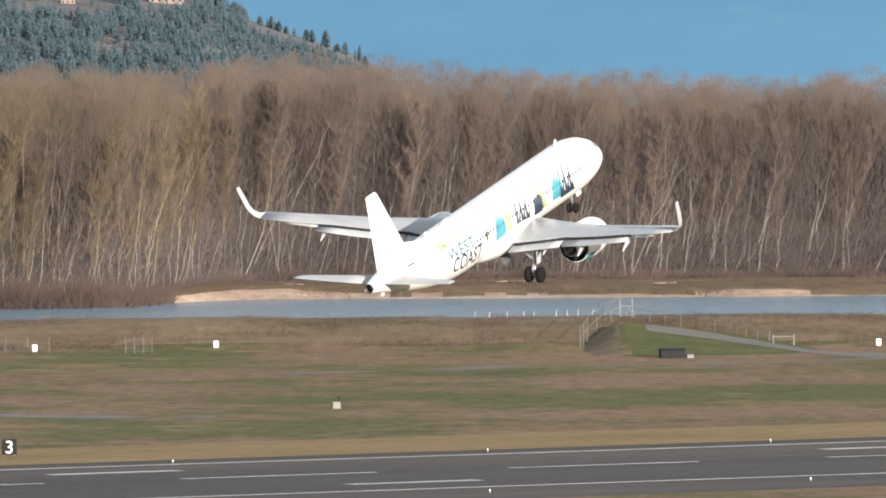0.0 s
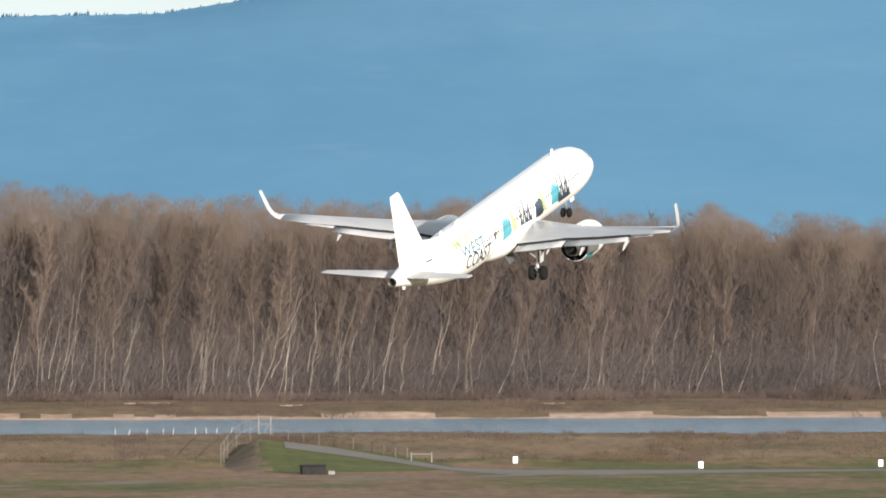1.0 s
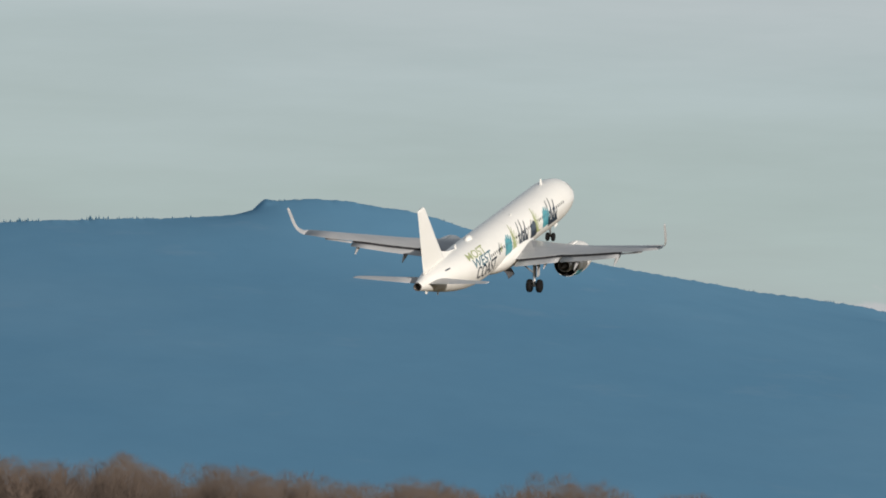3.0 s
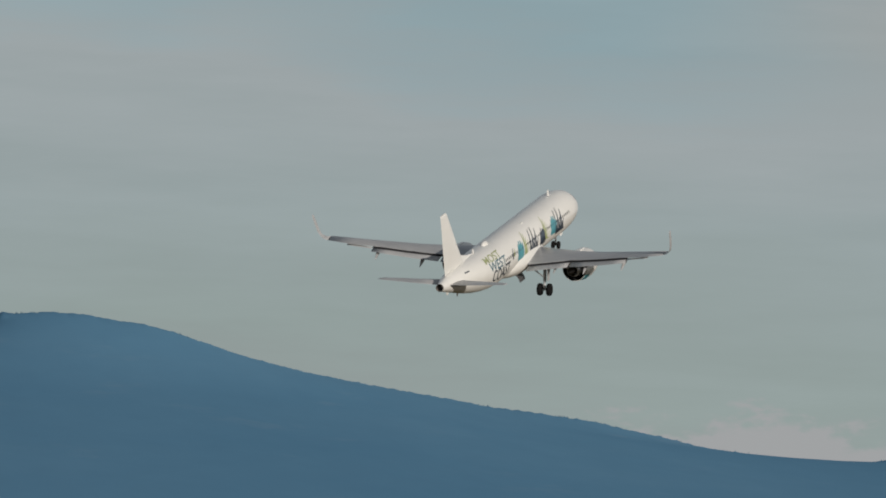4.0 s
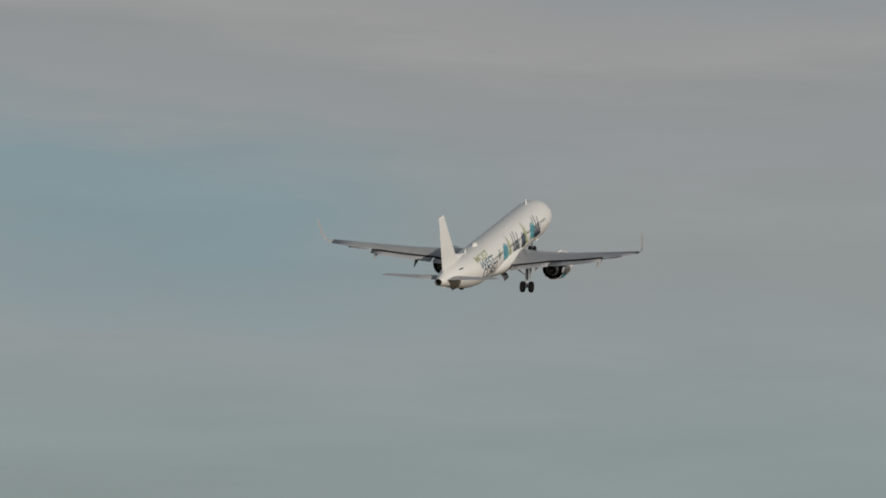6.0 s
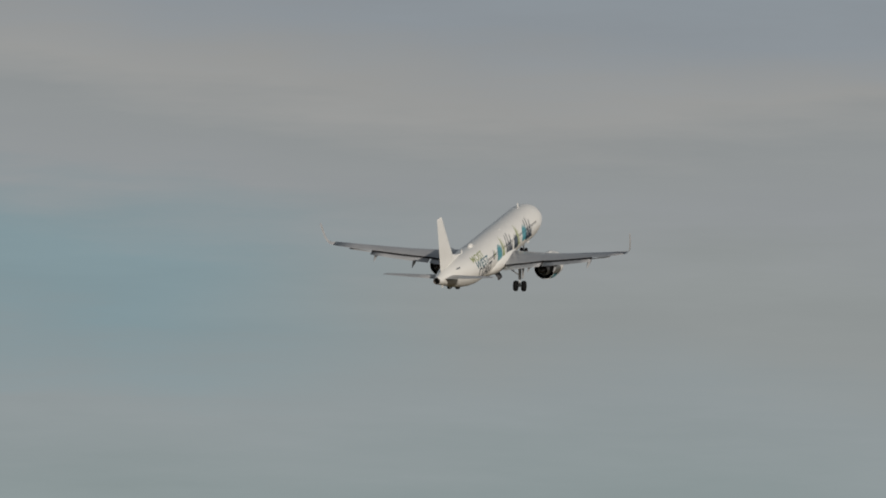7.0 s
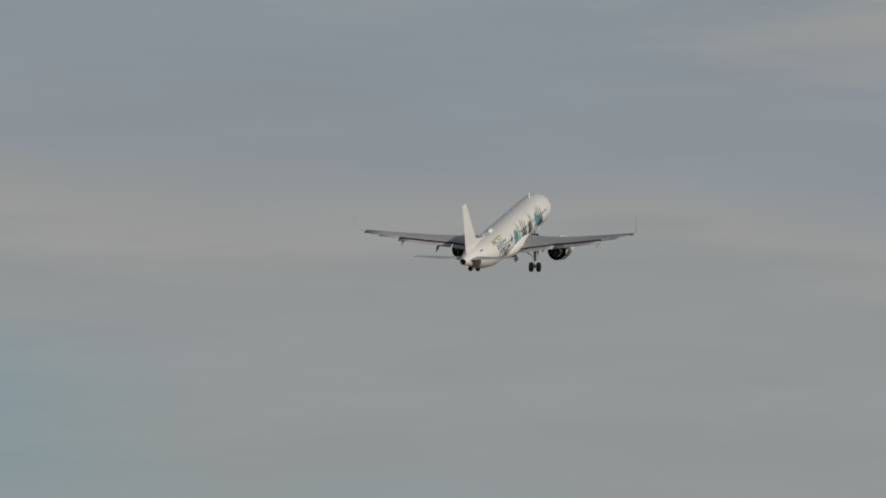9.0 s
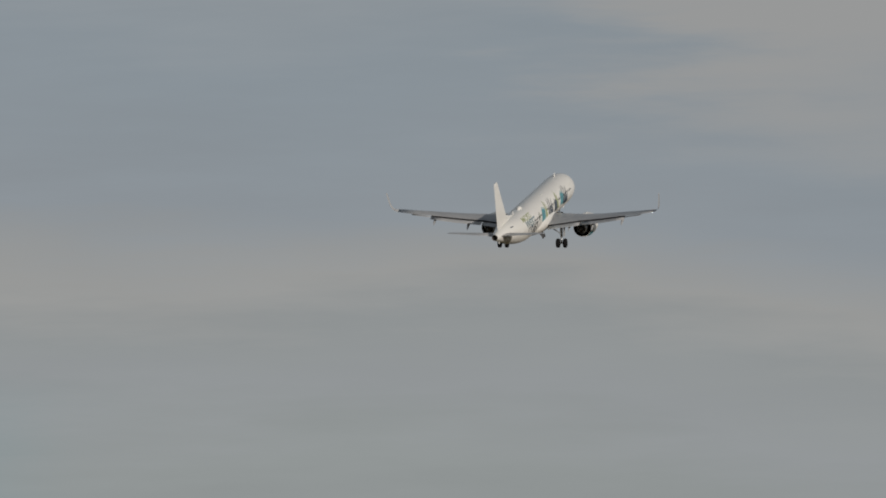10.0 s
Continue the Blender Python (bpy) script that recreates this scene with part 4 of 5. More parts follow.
fin_rows = [(1.6, 35.6, 42.5, 0.09), (2.3, 37.0, 42.7, 0.10), (4.2, 38.7, 43.05, 0.10), (6.2, 40.4, 43.4, 0.10), (7.6, 41.6, 43.68, 0.09), (7.86, 42.0, 43.72, 0.06)]
fin = part("fin", Mesh().rings([foil(le, te, 0, z, t, vertical=True) for z, le, te, t in fin_rows]).mesh("fin", WHITE, True), air, "tall plain white tail fin")
part("fin_fillet", Mesh().rings([[P(33.6, -0.05, 2.0), P(33.6, 0.05, 2.0), P(33.6, 0, 2.08)], [P(35.6, -0.12, 1.95), P(35.6, 0.12, 1.95), P(35.6, 0, 2.35)], [P(37.3, -0.22, 1.9), P(37.3, 0.22, 1.9), P(37.3, 0, 2.75)]]).mesh("fin_fillet", WHITE), fin)


# aerials, domes and masts
def blade(xa, phi, h, ln):
    a = skin(xa, phi)
    b = skin(xa + ln, phi)
    d = (skin(xa, phi, 1) - skin(xa, phi)).normalized() * h * U
    s = Vector((0, 0.035 * U, 0))
    ra = [a - s, a + s, b + s, b - s]
    rb = [p + d + (b - a) * 0.35 for p in (a - s * .5, a + s * .5, b + s * .5 - (b - a) * .3, b - s * .5 - (b - a) * .3)]
    return Mesh().rings([ra, rb])


part("aerial", blade(7.2, 90, 0.55, 0.5).mesh("aerial", WHITE), fuselage, "white blade aerial")
part("aerial", blade(33.2, 88, 0.45, 0.45).mesh("aerial", WHITE), fuselage)
part("aerial", blade(19.0, 68, 0.12, 0.4).mesh("aerial", SIGNW), fuselage)
part("drain_mast", blade(38.5, -90, 0.3, 0.3).mesh("drain_mast", WHITE), fuselage)
part("drain_mast", blade(41.6, -90, 0.25, 0.6).mesh("drain_mast", WHITE), fuselage)
dome = [[P(28.6 + 1.7 * u, 0.36 * math.sin(math.pi * u) ** 0.5 * math.cos(a), 1.95 + 0.46 * math.sin(math.pi * u) ** 0.6 * max(0.0, math.sin(a))) for a in [i * math.pi / 8 for i in range(16)]] for u in [0.02, 0.1, 0.25, 0.45, 0.65, 0.85, 0.98]]
part("satellite_radome", Mesh().rings(dome).mesh("satellite_radome", WHITE, True), fuselage, "white teardrop radome")
part("tail_number_plate", Mesh().rings([[skin(xa, p, 0.012) for p in (40, 34)] for xa in (38.2, 38.6, 39.0, 39.3)], closed=False, cap0=False, cap1=False).mesh("tail_number_plate", NAVY), fuselage, "small dark registration marking")

# cabin windows and cockpit glass
wv = []
for k, (a, b) in enumerate(((-0.11, 8.5), (0.11, 8.5), (0.11, 15.5), (-0.11, 15.5))):
    q = skin(15 + a, b, 0.012)
    wv.append((q.x - skin(15, 0).x, q.y, q.z))
pane = mesh_of("cabin_window", wv, [(0, 1, 2, 3)], GLASSD)
mirror = mesh_of("cabin_window", [(x, -y, z) for x, y, z in wv], [(3, 2, 1, 0)], GLASSD)
for k in range(42):
    xa = 7.0 + k * 0.53
    for me in (pane, mirror):
        ob = part("cabin_window", me, fuselage)
        ob.location.x = (22 - xa) * U
for s in (0, 1):
    for a0, a1, x0, x1 in ((30, 56, 2.0, 2.9), (34, 58, 1.5, 1.95)):
        g = Mesh().rings([[skin(xa, p if s == 0 else 180 - p, 0.012) for p in (a0, (a0 + a1) / 2, a1)] for xa in (x0, (x0 + x1) / 2, x1)], closed=False, cap0=False, cap1=False)
        part("cockpit_window", g.mesh("cockpit_window", GLASSD), fuselage, "dark cockpit window")


# livery on both sides: fronds, rounded forms and lettering
def frond(name, x0, p0, x1, p1, w0, w1, bow, mat, mirrored=False, n=10, lift=0.014):
    """A tapering band painted on the skin from (x0, p0) to (x1, p1)."""
    rows_b = []
    for k in range(n + 1):
        u = k / n
        xa = x0 + (x1 - x0) * u + bow * math.sin(math.pi * u)
        ph = p0 + (p1 - p0) * u
        w = (w0 + (w1 - w0) * u) * 0.5
        rows_b.append([skin(xa - w, 180 - ph if mirrored else ph, lift), skin(xa, 180 - ph if mirrored else ph, lift), skin(xa + w, 180 - ph if mirrored else ph, lift)])
    return part(name, Mesh().rings(rows_b, closed=False, cap0=False, cap1=False).mesh(name, mat, True), fuselage)


def dome_shape(name, xc, p0, p1, w, mat, mirrored, power=0.5, lift=0.016):
    """A rounded mound painted on the skin."""
    rows_b = []
    for k in range(13):
        u = k / 12
        ww = w * 0.5 * (1 - u ** 2.2) ** power * (0.86 + 0.14 * min(1, u * 5))
        ph = p0 + (p1 - p0) * u
        rows_b.append([skin(xc + ww * d, 180 - ph if mirrored else ph, lift) for d in (-1, -0.33, 0.33, 1)])
    return part(name, Mesh().rings(rows_b, closed=False, cap0=False, cap1=False).mesh(name, mat, True), fuselage)


def lettering(words, x0, x1, p0, p1, mat, lift=0.018):
    """Words laid on the starboard skin, reading forward from x0 to x1 between two heights."""
    cu = bpy.data.curves.new("lettering", "FONT")
    cu.body = words
    cu.offset = 0.010
    tmp = new("lettering", cu)
    me = bpy.data.meshes.new_from_object(tmp.evaluated_get(bpy.context.evaluated_depsgraph_get()))
    bpy.data.objects.remove(tmp)
    bm = bmesh.new()
    bm.from_mesh(me)
    ys = [v.co.y for v in bm.verts]
    xs_ = [v.co.x for v in bm.verts]
    lo, hi, l, r_ = min(ys), max(ys), min(xs_), max(xs_)
    for k in range(1, 6):
        bmesh.ops.bisect_plane(bm, geom=bm.verts[:] + bm.edges[:] + bm.faces[:], plane_co=(0, lo + (hi - lo) * k / 6, 0), plane_no=(0, 1, 0))
    for v in bm.verts:
        u, w = (v.co.x - l) / (r_ - l), (v.co.y - lo) / (hi - lo)
        v.co = skin(x0 + (x1 - x0) * u, p0 + (p1 - p0) * w, lift)
    me2 = bpy.data.meshes.new("lettering")
    bm.to_mesh(me2)
    bm.free()
    me2.materials.append(mat)
    return part("lettering", me2, fuselage, "painted word " + words)


lettering("MOST", 34.1, 29.7, 29, 53, LIME)
lettering("WEST", 33.5, 28.7, 3, 29, TEALDARK)
lettering("COAST", 32.7, 27.4, -30, 4, NAVY, 0.022)
for xb, top in ((23.7, 34), (12.4, 33)):
    dome_shape("rounded_motif", xb, -16, top - 10, 2.1, TEAL, False, 0.55)
    for k, (dx, up) in enumerate(((0.7, -6), (0.25, 0), (-0.2, -2), (-0.62, -8))):
        frond("frond", xb + dx, 4, xb + dx - 0.25, top + up, 0.75, 0.16, 0.05, TEAL, lift=0.018 + 0.001 * k)
    for k, dx in enumerate((0.5, 0.0, -0.5)):
        frond("frond", xb + dx, 8, xb + dx - 0.05, 15, 0.16, 0.12, 0.0, NAVY, lift=0.024)
for xb in (21.6, 14.9):
    for k in range(6):
        frond("frond", xb - 0.26 * k + 0.5, -16, xb + 0.25 - 0.26 * k, 52 - 10 * k, 0.46, 0.10, 0.35 + 0.12 * k, LIME, lift=0.014 + 0.002 * k)
for xb in (20.2, 11.4):
    for k in range(6):
        frond("frond", xb - 0.50 * k, -22, xb - 0.25 - 0.42 * k, (44, 22, 46, 20, 36, 8)[k], 0.46, 0.12, 0.42, NAVY, lift=0.022 + 0.002 * k)
    dome_shape("rounded_motif", xb - 1.2, -23, -8, 2.6, NAVY, False, 0.4, 0.02)
dome_shape("rounded_motif", 16.1, -21, 22, 1.9, NAVY, False, 0.7)
frond("frond", 16.7, -12, 16.5, 26, 0.6, 0.14, 0.3, NAVY)
for xb, a, b in ((26.4, 0, 28), (25.9, 4, 24)):
    frond("frond", xb, a, xb - 0.4, b, 0.34, 0.14, 0.15, LIME if a > 2 else NAVY)

# landing gear
def wheel(xa, y, z, r, w, parent):
    """A tyre with a rounded shoulder on a pale rim."""
    n = 24
    prof = [(-w / 2, r * 0.55), (-w / 2, r * 0.86), (-w * 0.38, r * 0.96), (0, r), (w * 0.38, r * 0.96), (w / 2, r * 0.86), (w / 2, r * 0.55)]
    rings_w = [[P(xa + q * math.cos(a), y + d, z + q * math.sin(a)) for a in [i * 2 * math.pi / n for i in range(n)]] for d, q in prof]
    hub = part("wheel", Mesh().rings([[P(xa + q * math.cos(a), y + d, z + q * math.sin(a)) for a in [i * 2 * math.pi / n for i in range(n)]] for d, q in ((-w * 0.42, 0.02), (-w * 0.42, r * 0.2), (-w * 0.30, r * 0.3), (-w * 0.36, r * 0.56), (w * 0.36, r * 0.56), (w * 0.30, r * 0.3), (w * 0.42, r * 0.2), (w * 0.42, 0.02))]).mesh("wheel", RIM, True), parent, "pale wheel hub")
    part("tyre", Mesh().rings(rings_w).mesh("tyre", RUBBER, True), hub, "black rubber tyre")


for side in (1, -1):
    y = 3.8 * side
    leg = part("main_gear", Mesh().tube(P(21.7, y * 0.98, -1.2), P(22.15, y, -3.0), 0.17 * U, 0.15 * U, 12).tube(P(22.15, y, -3.0), P(22.22, y, -3.75), 0.10 * U, 0.10 * U, 10).tube(P(22.22, y - 0.62, -3.78), P(22.22, y + 0.62, -3.78), 0.09 * U, 0.09 * U, 10).mesh("main_gear", STEEL, True), air, "twin-wheel main landing gear lowered")
    part("side_stay", Mesh().tube(P(21.9, y * 0.55, -1.5), P(22.1, y * 0.98, -2.6), 0.08 * U, 0.07 * U, 8).mesh("side_stay", STEEL), leg)
    part("torque_link", Mesh().tube(P(22.3, y, -2.9), P(22.65, y, -3.3), 0.05 * U, 0.05 * U, 6).tube(P(22.65, y, -3.3), P(22.3, y, -3.7), 0.05 * U, 0.05 * U, 6).mesh("torque_link", STEEL), leg)
    part("leg_door", Mesh().rings([[P(21.3, y + 0.30 * side, -1.35), P(22.3, y + 0.30 * side, -1.35), P(22.3, y + 0.35 * side, -1.35), P(21.3, y + 0.35 * side, -1.35)], [P(21.8, y + 0.33 * side, -2.9), P(22.5, y + 0.33 * side, -2.9), P(22.5, y + 0.38 * side, -2.9), P(21.8, y + 0.38 * side, -2.9)]]).mesh("leg_door", FLAP), leg, "pale gear leg door")
    for d in (-0.46, 0.46):
        wheel(22.22, y + d, -3.78, 0.60, 0.42, leg)
    door = []
    for k in range(7):
        a = radians(5 + 13 * k)
        door.append([P(xx, side * (0.40 + 0.90 * math.sin(a) + dy), -2.42 - 0.85 * (1 - math.cos(a)) - 0.08 * k / 6) for xx, dy in ((20.4, 0), (22.1, 0), (22.1, 0.06), (20.4, 0.06))])
    part("belly_door", Mesh().rings(door).mesh("belly_door", BAYGREY, True), air, "dark grey open belly gear door")
nose_leg = part("nose_gear", Mesh().tube(P(5.0, 0, -1.6), P(5.05, 0, -3.15), 0.10 * U, 0.08 * U, 10).tube(P(5.05, -0.36, -3.35), P(5.05, 0.36, -3.35), 0.06 * U, 0.06 * U, 8).tube(P(5.05, 0, -3.15), P(5.05, 0, -3.4), 0.07 * U, 0.07 * U, 8).mesh("nose_gear", STEEL, True), air, "twin-wheel nose landing gear lowered")
part("drag_brace", Mesh().tube(P(6.3, 0, -1.9), P(5.1, 0, -2.8), 0.06 * U, 0.05 * U, 8).mesh("drag_brace", STEEL), nose_leg)
for d in (-0.27, 0.27):
    wheel(5.05, d, -3.38, 0.40, 0.24, nose_leg)
for side in (1, -1):
    part("nose_gear_door", Mesh().rings([[P(4.3, side * 0.40, -1.8), P(5.3, side * 0.40, -1.9), P(5.3, side * 0.44, -1.9), P(4.3, side * 0.44, -1.8)], [P(4.4, side * 0.48, -2.4), P(5.2, side * 0.48, -2.45), P(5.2, side * 0.52, -2.45), P(4.4, side * 0.52, -2.4)]]).mesh("nose_gear_door", WHITE), air, "white nose gear door hanging open")

# ---------------------------------------------------------------- airfield things
def panel_sign(x, y, w=0.58, h=0.80, base=0.2, group="marker boards"):
    ob = thing("marker_board", "small square white marker board on a short post in the grass", "sign", pose(x, y, ground_z(x, y), 0, 0, random.uniform(-6, 6)), group=group)
    part("panel", Mesh().box((0, 0, base + h / 2), (w, 0.08, h), 0.02).mesh("panel", SIGNW), ob)
    for q in (-0.3, 0.3):
        part("post", Mesh().box((w * q, 0.06, base * 0.7), (0.07, 0.07, base * 1.4)).mesh("post", GALV), ob)
    return ob


for x, y in ((-49.2, 1526), (-27.4, 1530), (52.6, 1527), (74.3, 1508.5), (96.4, 1513)):
    panel_sign(x, y)

dist = thing("distance_sign", "black runway distance sign with a white numeral 3", "sign", pose(-42.4, 1237.2, 0, 0, 0, 4))
part("board", Mesh().box((0, 0, 0.95), (1.45, 0.25, 1.55), 0.05).mesh("board", SIGNK), dist)
for k in (-0.5, 0.5):
    part("leg", Mesh().box((k, 0, 0.09), (0.1, 0.1, 0.2)).mesh("leg", GALV), dist)
cu = bpy.data.curves.new("numeral", "FONT")
cu.body, cu.size, cu.extrude, cu.align_x, cu.offset = "3", 1.75, 0.01, "CENTER", 0.0
tmp = new("numeral", cu)
me = bpy.data.meshes.new_from_object(tmp.evaluated_get(bpy.context.evaluated_depsgraph_get()))
bpy.data.objects.remove(tmp)
me.materials.append(SIGNW)
num = part("numeral", me, dist, "white numeral 3")
num.matrix_local = Matrix.Translation((0, -0.14, 0.34)) @ Matrix.Rotation(radians(90), 4, "X")

box = thing("equipment_box", "small white equipment box with a short mast on the grass", "equipment box", pose(-11.4, 1352, 0, 0, 0, 12))
part("cabinet", Mesh().box((0, 0, 0.43), (0.85, 0.7, 0.7), 0.05).mesh("cabinet", BEIGE), box)
part("plinth", Mesh().box((0, 0, 0.04), (1.0, 0.85, 0.1)).mesh("plinth", POSTW), box)
part("mast", Mesh().tube((0.30, 0, 0.7), (0.30, 0, 1.25), 0.05, 0.04, 8).box((0.30, 0, 1.25), (0.22, 0.22, 0.14), 0.02).mesh("mast", SIGNK), box)


def edge_light(x, y):
    ob = thing("runway_light", "small white runway edge light on a short stem", "runway light", pose(x, y, 0), group="runway edge lights")
    part("stem", Mesh().tube((0, 0, 0), (0, 0, 0.24), 0.07, 0.05, 8).mesh("stem", GALV), ob)
    part("lens", Mesh().tube((0, 0, 0.24), (0, 0, 0.38), 0.08, 0.05, 10).mesh("lens", SIGNW), ob)


for x, y in ((-26, 1218.4), (4.4, 1239.8), (32.6, 1258.2), (4.3, 1151.3), (34.1, 1171.6)):
    edge_light(x, y)

# green bank with the ramp up to the levee, dark shed beside it
def bank_rise(x, y):
    """How far the bank stands above the field: a long brown shoulder to the west, a ramp falling to the east."""
    if not (15.5 < x < 47.9 and 1500 < y <= 1546):
        return 0.0
    u, v = min(1.0, (x - 15.5) / 6.5), (y - 1500) / 46
    return u * u * (3 - 2 * u) * 2.9 * min(1.0, (47.9 - x) / 26) ** 0.95 * min(1, v * 1.06)


verts, faces, slots = [], [], []
nx, ny = 60, 18
for j in range(ny + 1):
    for i in range(nx + 1):
        x, y = 15.5 + 32.4 * i / nx, 1500 + 46 * j / ny
        rise = bank_rise(x, y)
        verts.append((x, y, 0.01 + rise + 0.03 * noise.noise(Vector((x * 0.5, y * 0.3, 0))) if rise > 0.05 else -0.3))
for j in range(ny):
    for i in range(nx):
        faces.append((j * (nx + 1) + i, j * (nx + 1) + i + 1, (j + 1) * (nx + 1) + i + 1, (j + 1) * (nx + 1) + i))
        slots.append(1 if 15.5 + 32.4 * i / nx < 21.2 + 2.5 * noise.noise(Vector((i * 0.5, j * 0.6, 4))) else 0)
tagged(new("grass_bank", mesh_of("grass_bank", verts, faces, [GREEN, DRY], True, slots)), "green grassy bank with a brown shoulder sloping up to the levee gate", "bank", kind="structure")


def bank_z(x, y):
    """Height of the land with the grassy bank on it."""
    rise = bank_rise(x, y)
    return max(rise + 0.02 if rise else -1.0, ground_z(x, y))


def track(name, pts, label, mat=ROAD):
    """A strip of gravel laid along the ground; rows are x, y, half width."""
    m_ = Mesh()
    m_.rings([[(x, y + w * q, bank_z(x, y + w * q) + 0.045 - 0.02 * abs(q)) for q in (-1, -0.5, 0, 0.5, 1)] for x, y, w in pts], closed=False, cap0=False, cap1=False)
    tagged(new(name, m_.mesh(name, mat)), label, "road", kind="structure")


ramp = [(150, 1510, 1.5), (95, 1505, 3), (75, 1502, 6), (62, 1500, 9), (54, 1500, 9), (49.5, 1503, 8), (46.5, 1508, 6.5), (44.5, 1514, 6), (42, 1521, 5.5), (38, 1529, 5.5), (33, 1535, 5.5), (28, 1539, 5.5), (23.5, 1541, 4.5)]
track("service_road", [(x0 + (x1 - x0) * q / 4, y0 + (y1 - y0) * q / 4, w0 + (w1 - w0) * q / 4) for (x0, y0, w0), (x1, y1, w1) in zip(ramp, ramp[1:]) for q in range(4)], "pale gravel service road climbing to the levee")
track("perimeter_road", [(x, 1466 + 0.45 * x + 3 * math.sin(x * 0.13), max(0.15, 3.0 + 6.0 * noise.noise(Vector((x * 0.11, 0, 0))))) for x in range(-24, 62, 3)], "worn dirt perimeter track", DIRT)
track("old_taxi_strip", [(x, 1340 - 0.4 * (x + 47) + 2 * math.sin(x * 0.2), max(0.2, 5.0 - 0.16 * (x + 47) + 4.0 * noise.noise(Vector((x * 0.15, 3, 0))))) for x in range(-75, -22, 3)], "grey worn strip of old paving in the grass", ROAD)

shed = thing("utility_shed", "low dark timber utility box below the green bank", "shed", pose(27.1, 1497.3, 0, 0, 0, 6))
part("body", Mesh().box((0, 0, 0.62), (2.9, 1.8, 1.15), 0.06).mesh("body", SIGNK), shed)
part("lid", Mesh().box((0, 0, 1.24), (3.1, 2.0, 0.12), 0.03).mesh("lid", SIGNK), shed)
block = thing("concrete_block", "pale concrete block beside the shed", "block", pose(29.2, 1496.6, 0, 0, 0, 20))
part("block_body", Mesh().box((0, 0, 0.3), (0.9, 0.7, 0.6), 0.08).mesh("block_body", POSTW), block)


def fence_run(label, points, h, gap, rails=(0.97,), mesh_lines=False, mat=GALV):
    """Posts and rails along a line of ground points."""
    ob = thing("fence", label, "fence", pose(0, 0, 0))
    for (x0, y0, z0), (x1, y1, z1) in zip(points, points[1:]):
        n_p = max(1, round(math.dist((x0, y0), (x1, y1)) / gap))
        for k in range(n_p + 1):
            u = k / n_p
            p = Vector((x0 + (x1 - x0) * u, y0 + (y1 - y0) * u, z0 + (z1 - z0) * u))
            p.z = max(p.z, bank_z(p.x, p.y))
            part("post", Mesh().tube(p - Vector((0, 0, 0.3)), p + Vector((0, 0, h)), 0.030, 0.030, 6).mesh("post", mat), ob)
        for r_ in rails:
            part("rail", Mesh().tube((x0, y0, z0 + h * r_), (x1, y1, z1 + h * r_), 0.035, 0.035, 5).mesh("rail", mat), ob)
        if mesh_lines:
            m_ = Mesh()
            for q in range(1, 7):
                m_.tube((x0, y0, z0 + h * q / 7), (x1, y1, z1 + h * q / 7), 0.008, 0.008, 3, False)
            part("wire", m_.mesh("wire", GALV), ob)
    return ob


fence_run("galvanised chain-link fence climbing the levee", [(16.6, 1529, 0.2), (18.0, 1540, 1.5), (19.6, 1549, 2.4), (21.8, 1558, 3.0)], 2.6, 4.2, (0.97, 0.5), True, POSTW)
fence_run("low galvanised fence along the green bank", [(23.6, 1556, 2.9), (31.0, 1547, 2.05), (35.5, 1541, 1.45), (39.6, 1534, 0.85)], 1.35, 3.2, (0.95,), True, POSTW)
gate = thing("levee_gate", "tall white gate posts on the levee crest", "gate", pose(22.6, 1558.5, 2.9))
for dx in (-0.75, 0.75):
    part("gate_post", Mesh().box((dx, 0, 1.2), (0.16, 0.16, 2.6), 0.02).mesh("gate_post", POSTW), gate)
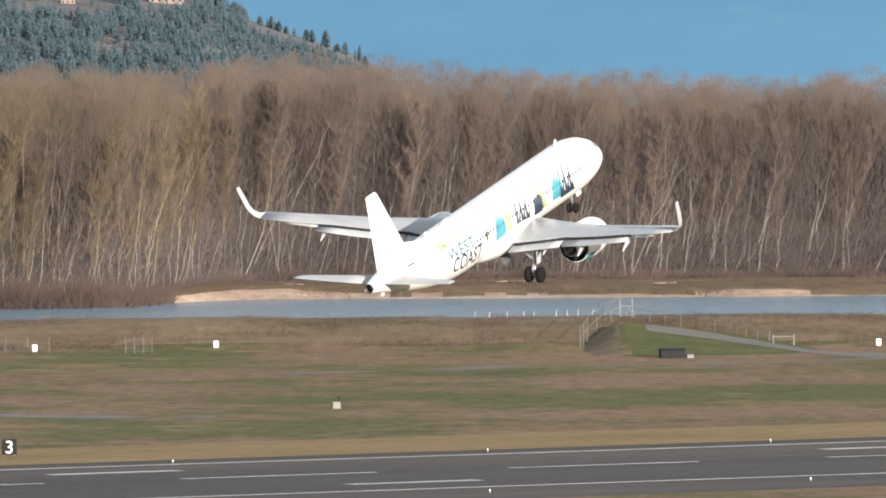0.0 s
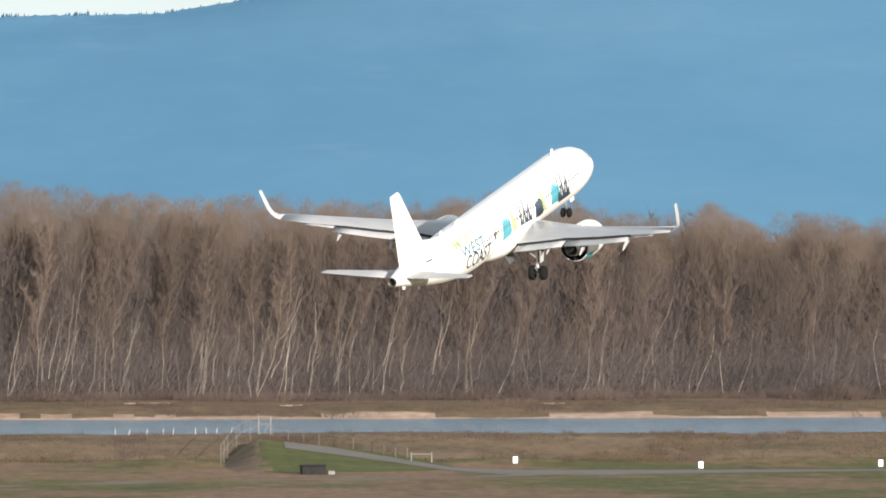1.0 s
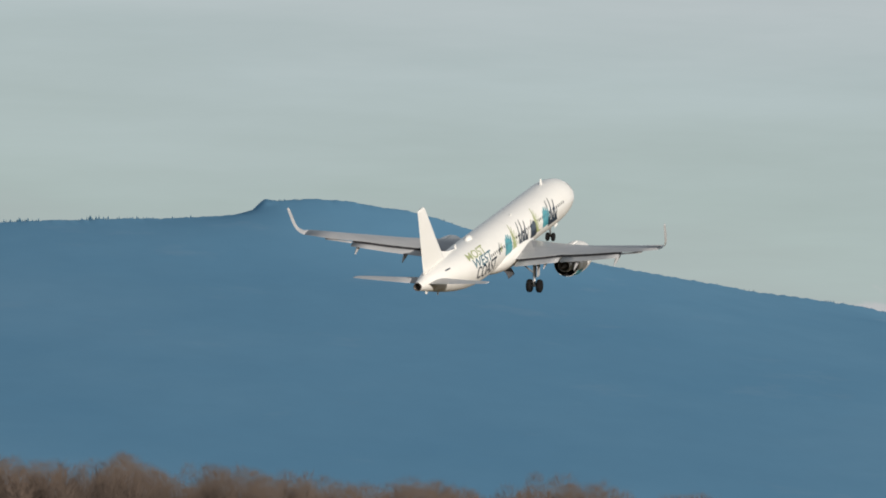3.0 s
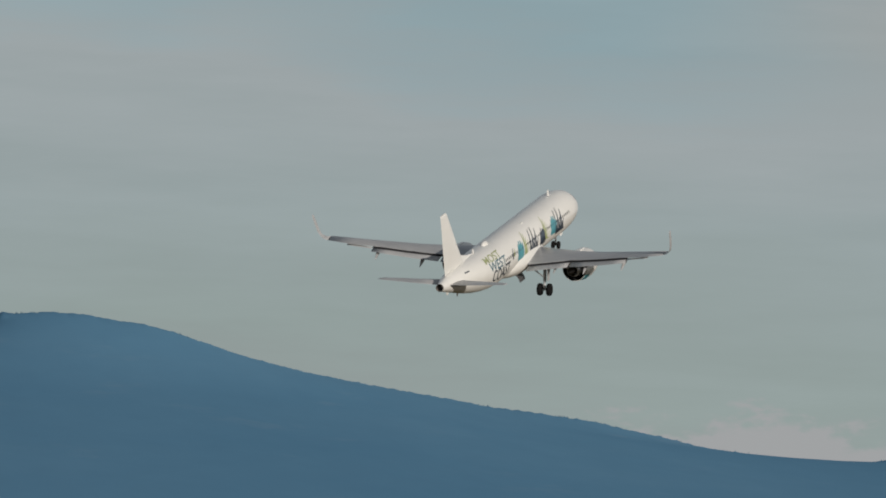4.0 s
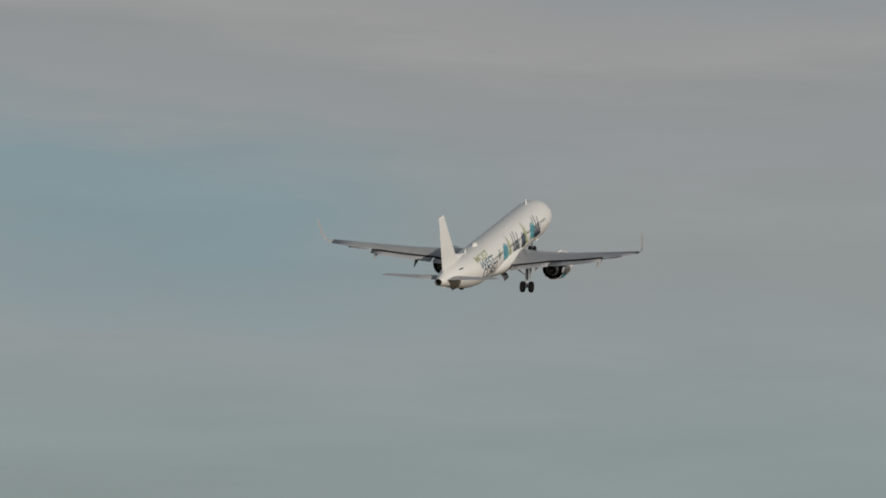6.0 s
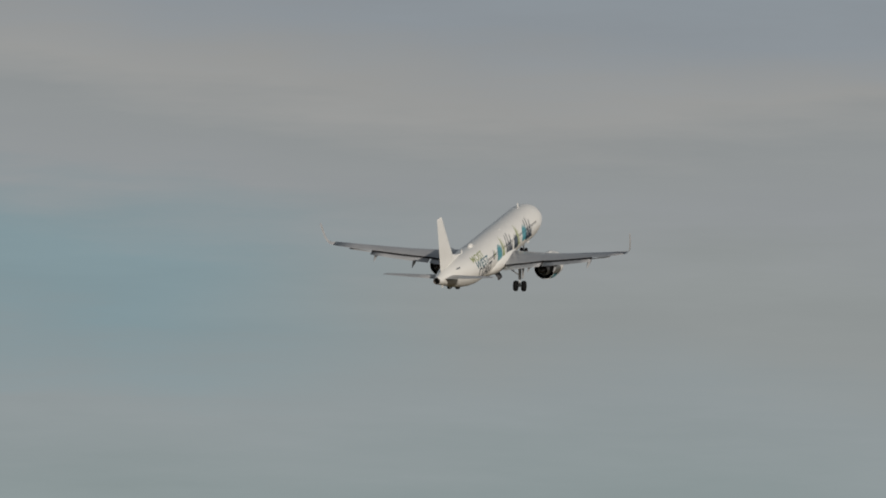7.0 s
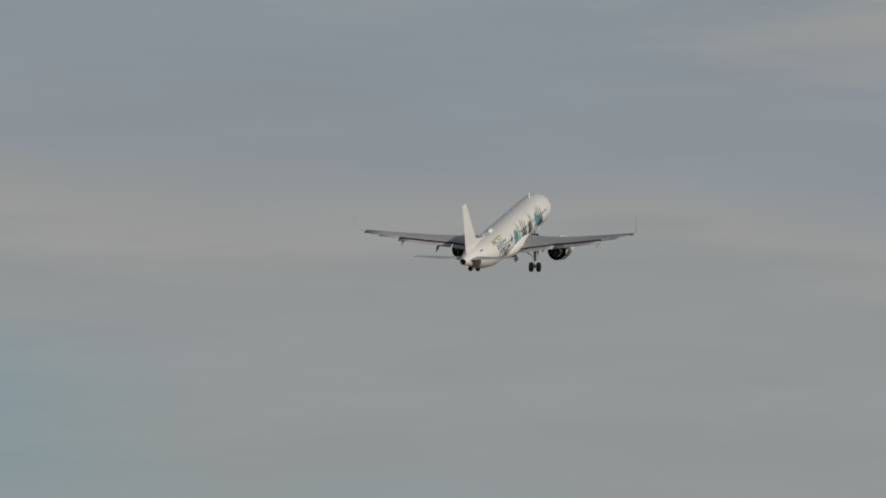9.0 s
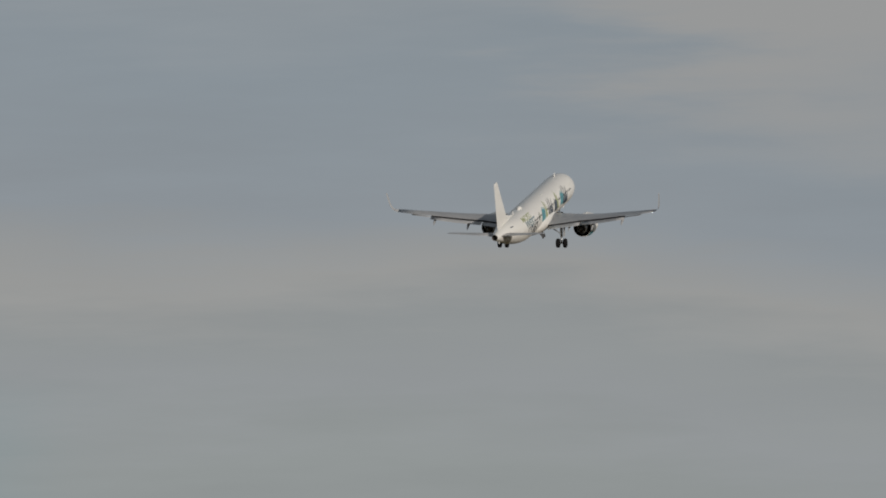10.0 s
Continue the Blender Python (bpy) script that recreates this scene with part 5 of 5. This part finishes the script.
part("gate_leaf", Mesh().box((0, 0, 1.55), (1.4, 0.04, 0.06)).box((0, 0, 0.4), (1.4, 0.04, 0.06)).box((0.2, 0, 1.0), (0.05, 0.04, 1.2), m=Matrix.Rotation(0.6, 3, "Y")).mesh("gate_leaf", GALV), gate)
gp = thing("barrier", "short white barrier with two posts", "barrier", pose(41.2, 1530, bank_z(41.2, 1530)))
for dx in (-1.25, 1.25):
    part("barrier_post", Mesh().tube((dx, 0, -0.3), (dx, 0, 1.2), 0.08, 0.08, 8).mesh("barrier_post", POSTW), gp)
part("barrier_rail", Mesh().tube((-1.25, 0, 0.95), (1.25, 0, 0.95), 0.06, 0.06, 8).mesh("barrier_rail", POSTW), gp)
for k, x in enumerate((4.0, 5.6, 8.0, 9.9, 11.2, 14.0, 15.4, 16.7, 18.4)):
    ob = thing("marker_post", "thin white leaning post at the water's edge", "post", pose(x, 1563, ground_z(x, 1563) - 0.35, 0, (0, 14, 0, 8, 6, 3, -2, 2, 12)[k], 0), group="water's edge posts")
    part("shaft", Mesh().tube((0, 0, -0.2), (0, 0, 1.15), 0.042, 0.034, 6).mesh("shaft", CONC), ob)
fence_run("weathered mesh fence panel in the grass", [(-38.2, 1524, 0.2), (-35.0, 1524, 0.2)], 2.0, 1.1, (), True)
fence_run("weathered mesh fence by the grass", [(-58.0, 1528, 0.2), (-47.5, 1528, 0.2)], 1.7, 2.4, (), True)

# driftwood and stones on the far beach
r = random.Random(3)
for k in range(14):
    x = r.uniform(-30, 230)
    a = r.uniform(-0.12, 0.12)
    y, ln = r.uniform(1814, 1832), r.uniform(1, 5)
    z = curve([(p[0], p[1]) for p in PROFILE], y)
    m_ = Mesh()
    rr = r.uniform(0.08, 0.18)
    m_.tube((-ln / 2, 0, rr), (ln * 0.1, 0.1, rr * 1.2), rr, rr * 0.8, 7).tube((ln * 0.1, 0.1, rr * 1.2), (ln / 2, -0.1, rr * 1.5), rr * 0.8, rr * 0.3, 7)
    ob = thing("driftwood_log", "bleached driftwood log lying on the sand", "log", pose(x, y, z - 0.05, 0, 0, math.degrees(a)), group="driftwood")
    part("log", m_.mesh("log", DRIFT, True), ob)
